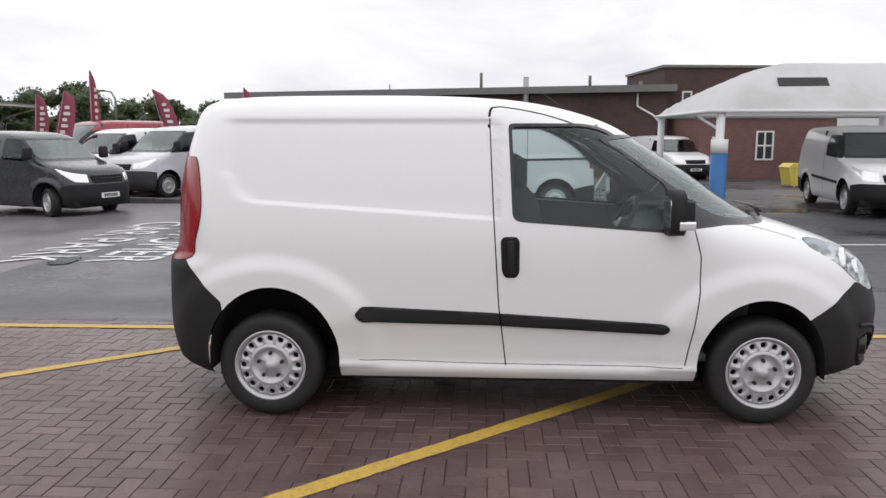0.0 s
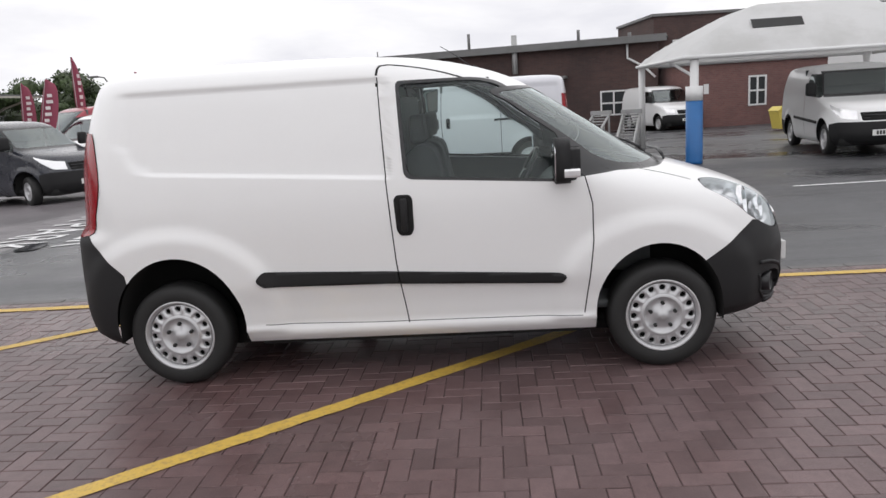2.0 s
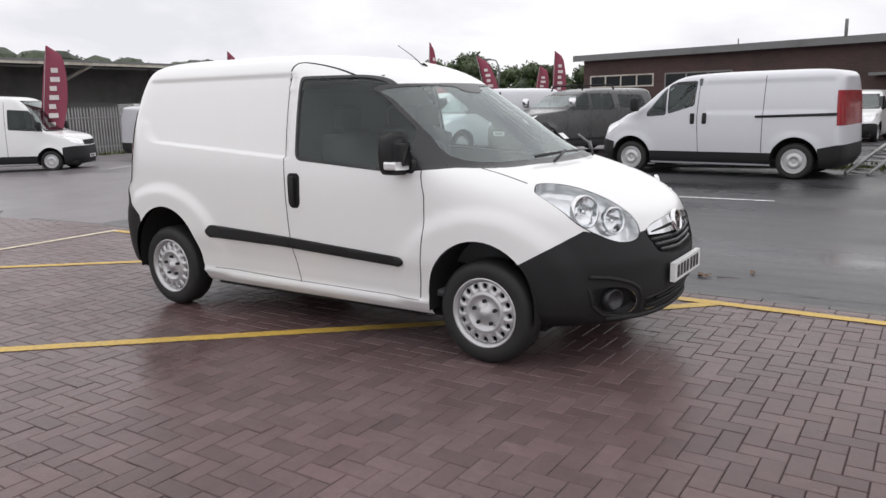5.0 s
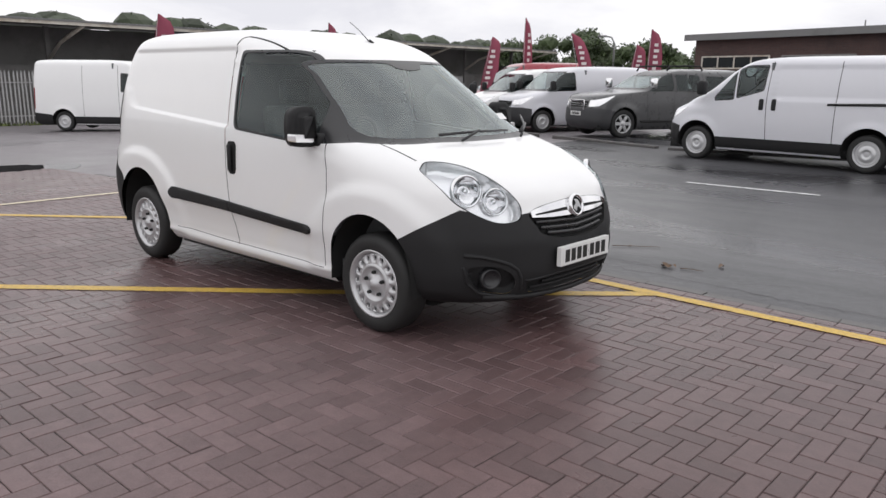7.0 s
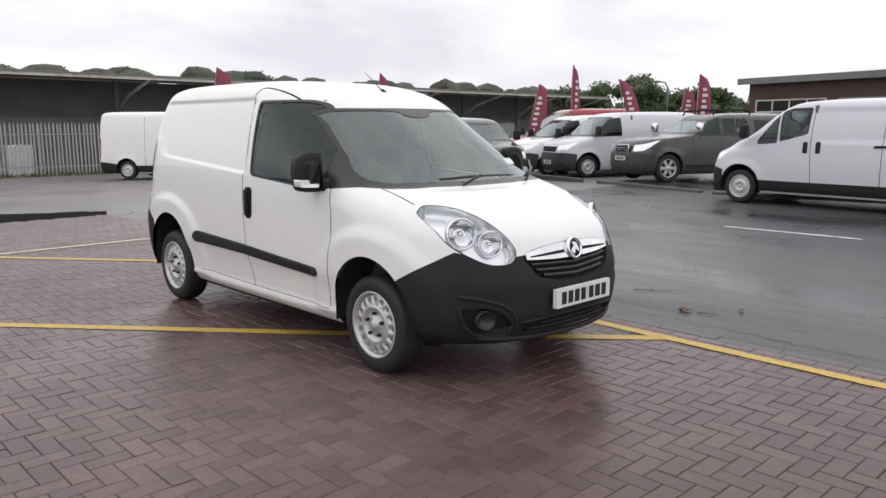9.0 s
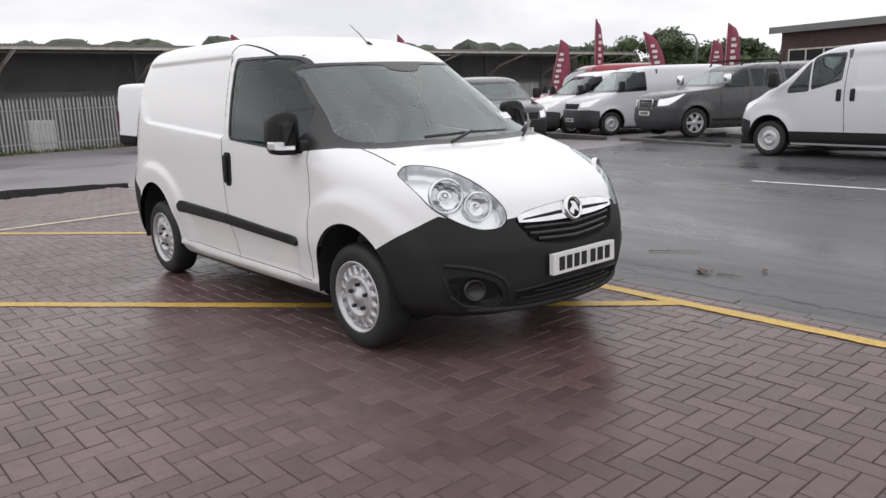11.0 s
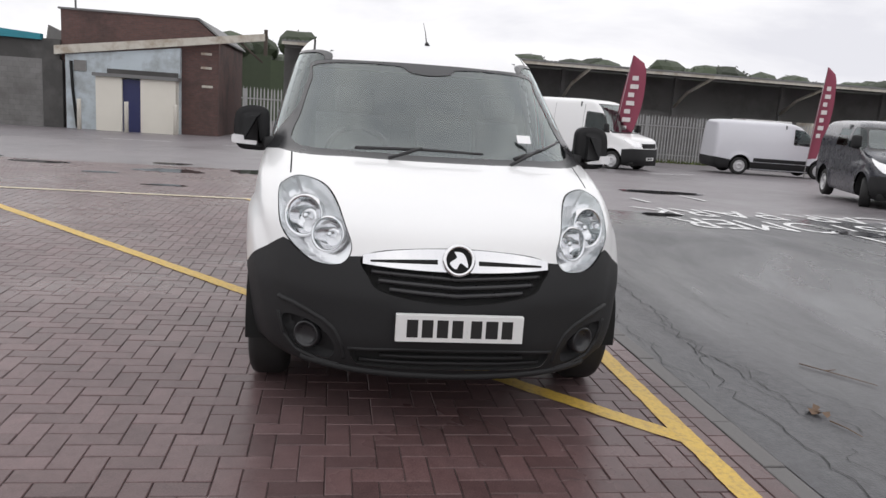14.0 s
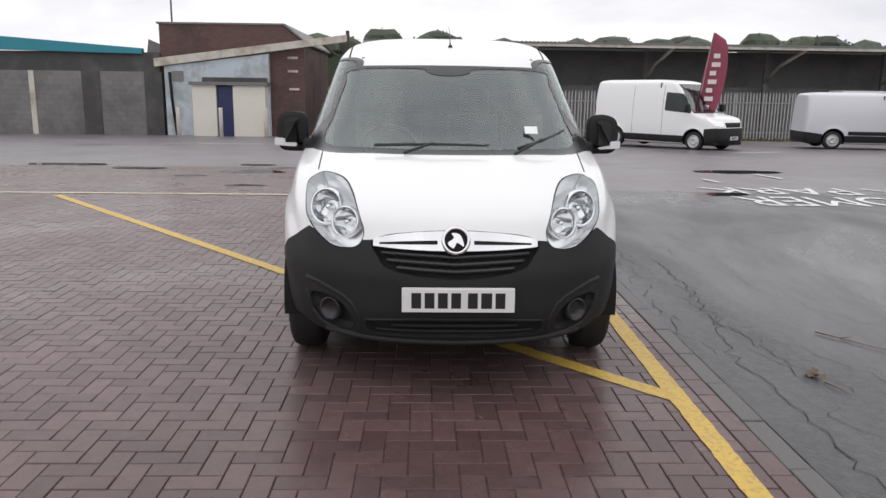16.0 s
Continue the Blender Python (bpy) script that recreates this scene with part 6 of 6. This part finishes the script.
lettering("CUSTOMER", -4.85, 9.35, 13.9, 0.92)
lettering("CAR PARK", -6.05, 9.25, 13.8, 0.92)


# ---- puddles, debris, cracks ----
def blob(name, x, y, rx, ry, material, z, label, category, wob=0.35, seed=0.0, kind="structure"):
    bm = bmesh.new()
    n = 40
    ring = []
    for k in range(n):
        a = k * math.tau / n
        q = 1 + wob * noise.noise((math.cos(a) * 1.4 + seed, math.sin(a) * 1.4, seed)) + wob * 0.4 * noise.noise((math.cos(a) * 4 + seed, math.sin(a) * 4, 2))
        xx, yy = x + rx * q * math.cos(a), y + ry * q * math.sin(a)
        ring.append(bm.verts.new((xx, yy, z + gz(x, y))))
    bm.faces.new(ring)
    return tagged(part(name, bm, material, None, "", False), label, category, kind=kind)


for k, (x, y, rx, ry) in enumerate(((-8.9, 4.6, 0.95, 1.9), (-8.4, 1.7, 0.35, 0.55), (-10.3, 1.3, 0.2, 0.35), (-5.7, 2.15, 0.10, 0.32), (-7.4, 0.8, 0.12, 0.3), (-10.0, -2.6, 0.25, 0.8), (-9.0, -0.7, 0.2, 0.5), (-4.0, 11.9, 0.22, 0.35), (-9.5, 11.4, 0.3, 0.9), (-5.1, 9.4, 0.15, 0.35))):
    blob("puddle", x, y, rx, ry, WATER, 0.006 if x > -9.7 else 0.002, "shallow still rain puddle mirroring the fence", "puddle", seed=k * 3.7)
LEAFBROWN = mat("dead_leaf", (0.15, 0.095, 0.06), 0.6, vary=0.3)
for k, (x, y, s_) in enumerate(((2.33, 6.93, 0.042), (2.37, 6.96, 0.034), (2.66, 7.24, 0.036), (2.30, 6.97, 0.03))):
    bm = bmesh.new()
    a = [bm.verts.new((s_ * math.cos(i * math.tau / 7) * (1 + 0.3 * math.sin(i * 2.1)), s_ * 0.6 * math.sin(i * math.tau / 7), 0.012 + 0.015 * math.sin(i * 1.7))) for i in range(7)]
    bm.faces.new(a)
    lf = tagged(part("fallen_leaf", bm, LEAFBROWN, None, "", False), "curled brown fallen leaf on wet asphalt", "leaf", "fallen leaves")
    lf.matrix_world = pose(x, y, 0, 0, 0, 50 * k)
for pts in (((1.6, 7.33), (1.75, 7.44), (1.95, 7.58)), ((2.44, 6.95), (2.52, 6.98), (2.62, 6.99)), ((1.72, 7.42), (1.70, 7.50))):
    tagged(part("twig", tubed([(x, y, 0.006) for x, y in pts], 0.004, 5, 0.002), LEAFBROWN, None, ""), "thin brown twig lying on the asphalt", "twig", "twigs")


def crack(pts, w):
    bm = bmesh.new()
    a, b = [], []
    P = [Vector(p) for p in pts]
    L = []
    for p, q in zip(P, P[1:]):
        n = max(2, int((q - p).length / 0.06))
        L += [p + (q - p) * i / n for i in range(n)]
    for i, p in enumerate(L):
        j = Vector((noise.noise((p.x * 9, p.y * 9, 1)), noise.noise((p.x * 14, p.y * 14, 7)))) * 0.07
        ww = w * (0.5 + abs(noise.noise((p.x * 9, p.y * 9, 4))))
        a.append(bm.verts.new((p.x + j.x, p.y + j.y + ww, 0.0)))
        b.append(bm.verts.new((p.x + j.x, p.y + j.y - ww, 0.0)))
    for i in range(len(L) - 1):
        bm.faces.new((a[i], b[i], b[i + 1], a[i + 1]))
    tagged(part("asphalt_crack", bm, CRACK, None, "", False), "jagged dark crack in wet asphalt", "crack", kind="structure")


crack([(-0.5, 6.95), (0.6, 6.9), (1.4, 6.78), (2.1, 6.62), (2.6, 6.68), (3.4, 6.62), (5, 6.7)], 0.0045)
crack([(1.4, 6.78), (1.9, 7.1), (2.6, 7.35), (3.6, 7.9)], 0.002)
crng = random.Random(11)
for k in range(16):
    cx_, cy_ = crng.uniform(-1.5, 4.6), crng.uniform(6.5, 7.1)
    pts_ = [(cx_, cy_)]
    for q in range(4):
        cx_, cy_ = cx_ + crng.uniform(0.12, 0.30), cy_ + crng.uniform(-0.12, 0.13)
        pts_.append((cx_, max(cy_, 6.47)))
    crack(pts_, 0.0028)
crack([(-1, 7.6), (0.5, 7.4), (1.3, 7.7), (2.2, 8.4)], 0.002)

# far kerb in front of the parked row
kb = tagged(thing("far_kerb", "low dark kerb in front of the parked row", "kerb"), kind="structure")
for p, q in (((-10.5, 19.2), (-6.4, 18.05)), ((-6.4, 18.05), (-2.6, 16.95)), ((-2.6, 16.95), (2.6, 17.8))):
    m_ = frame_at(p, q)
    n = int(math.dist(p, q) / 0.9)
    for k in range(n):
        ks = part("kerb_stone", boxed(0.9 * k, 0.9 * k + 0.88, 0, 0.14, -0.1, 0.055, bevel=0.012), KERB, kb, smooth=False)
        ks.matrix_local = m_
bm = bmesh.new()
for k in range(500):
    u = random.uniform(0, 4.2)
    x, y = -1.2 + u + random.uniform(-0.3, 0.3), 17.25 + 0.13 * u + random.uniform(0, 0.5)
    p0 = Vector((x, y, -0.01))
    a = random.uniform(0, math.tau)
    d = Vector((math.cos(a), math.sin(a), 0)) * 0.04
    bm.faces.new([bm.verts.new(p0 - d), bm.verts.new(p0 + d), bm.verts.new(p0 + Vector((random.uniform(-0.06, 0.06), 0, random.uniform(0.05, 0.2))))])
tagged(part("kerb_grass", bm, GRASS, None, "", False), "sparse grass along the far kerb", "grass", kind="stuff")

# ---- kerb stones and clay pavers ----
ke = tagged(thing("edging_kerb", "flush concrete edging between paving and asphalt", "kerb"), kind="structure")
kerb_me = bpy.data.meshes.new("kerb_stone")
kbm = boxed(0, 0.446, 0, 0.10, -0.08, 0.002, bevel=0.006)
kbm.to_mesh(kerb_me)
kbm.free()
kerb_me.materials.append(KERB)
for k in range(40):
    ob = new("kerb_stone", kerb_me)
    ob.parent = ke
    ob.location = (-7.0 + 0.45 * k, PAVE_Y + 0.004, random.uniform(-0.004, 0.003) + gz(-7.0 + 0.45 * k))
    ob.rotation_euler = (0, 0, radians(random.uniform(-0.4, 0.4)))


def paver_verts(w, l):
    """Top of one paver: flat face with a chamfered rim."""
    o, i = 0.0012, 0.0048
    return ([(o, o, -0.004), (w - o, o, -0.004), (w - o, l - o, -0.004), (o, l - o, -0.004), (i, i, 0), (w - i, i, 0), (w - i, l - i, 0), (i, l - i, 0)],
            [(4, 5, 6, 7), (0, 1, 5, 4), (1, 2, 6, 5), (2, 3, 7, 6), (3, 0, 4, 7)])


paving = tagged(thing("block_paving", "rain-wet red-brown clay block paving in herringbone", "pavement"), kind="structure")
proto = {}
for key, (w_, l_) in {"h": (0.2, 0.1), "v": (0.1, 0.2)}.items():
    vs, fs = paver_verts(w_, l_)
    me = bpy.data.meshes.new("paver")
    me.from_pydata(vs, [], fs)
    me.materials.append(PAVER)
    proto[key] = me
V_, F_ = [], []
rng = random.Random(5)
for i in range(-97, 90):
    for j in range(-45, 63):
        r = (i - j) % 4
        if r not in (0, 3):
            continue
        x, y = i * 0.1, j * 0.1 + 0.03
        key = "h" if r == 0 else "v"
        if j > 61:
            continue
        if key == "v" and j == 61:
            key = "s"
        dz = rng.uniform(-0.0016, 0.0012)
        tx, ty = rng.uniform(-0.006, 0.006), rng.uniform(-0.006, 0.006)
        if 2.95 < x < 5.1 and 3.25 < y < 6.0:
            ob = new("paver", proto[key])
            ob.parent = paving
            ob.location = (x, y, dz)
            ob.rotation_euler = (tx, ty, 0)
            continue
        vs, fs = paver_verts(*{"h": (0.2, 0.1), "v": (0.1, 0.2), "s": (0.1, 0.1)}[key])
        b0 = len(V_)
        zz = gz(x, y) + dz
        V_ += [(x + a, y + b, zz + c + ty * -a + tx * b) for a, b, c in vs]
        F_ += [tuple(b0 + q for q in f) for f in fs]
for i in range(-48, 45):
    vs, fs = paver_verts(0.2, 0.1)
    b0 = len(V_)
    V_ += [(i * 0.2 + a, 6.231 + b, gz(i * 0.2) + c + rng.uniform(-0.0008, 0.0008)) for a, b, c in vs]
    F_ += [tuple(b0 + q for q in f) for f in fs]
me = bpy.data.meshes.new("pavers")
me.from_pydata(V_, [], F_)
tagged(part_mesh("pavers", me, PAVER, paving, "rain-wet clay pavers beyond the nearest", False), kind="stuff")
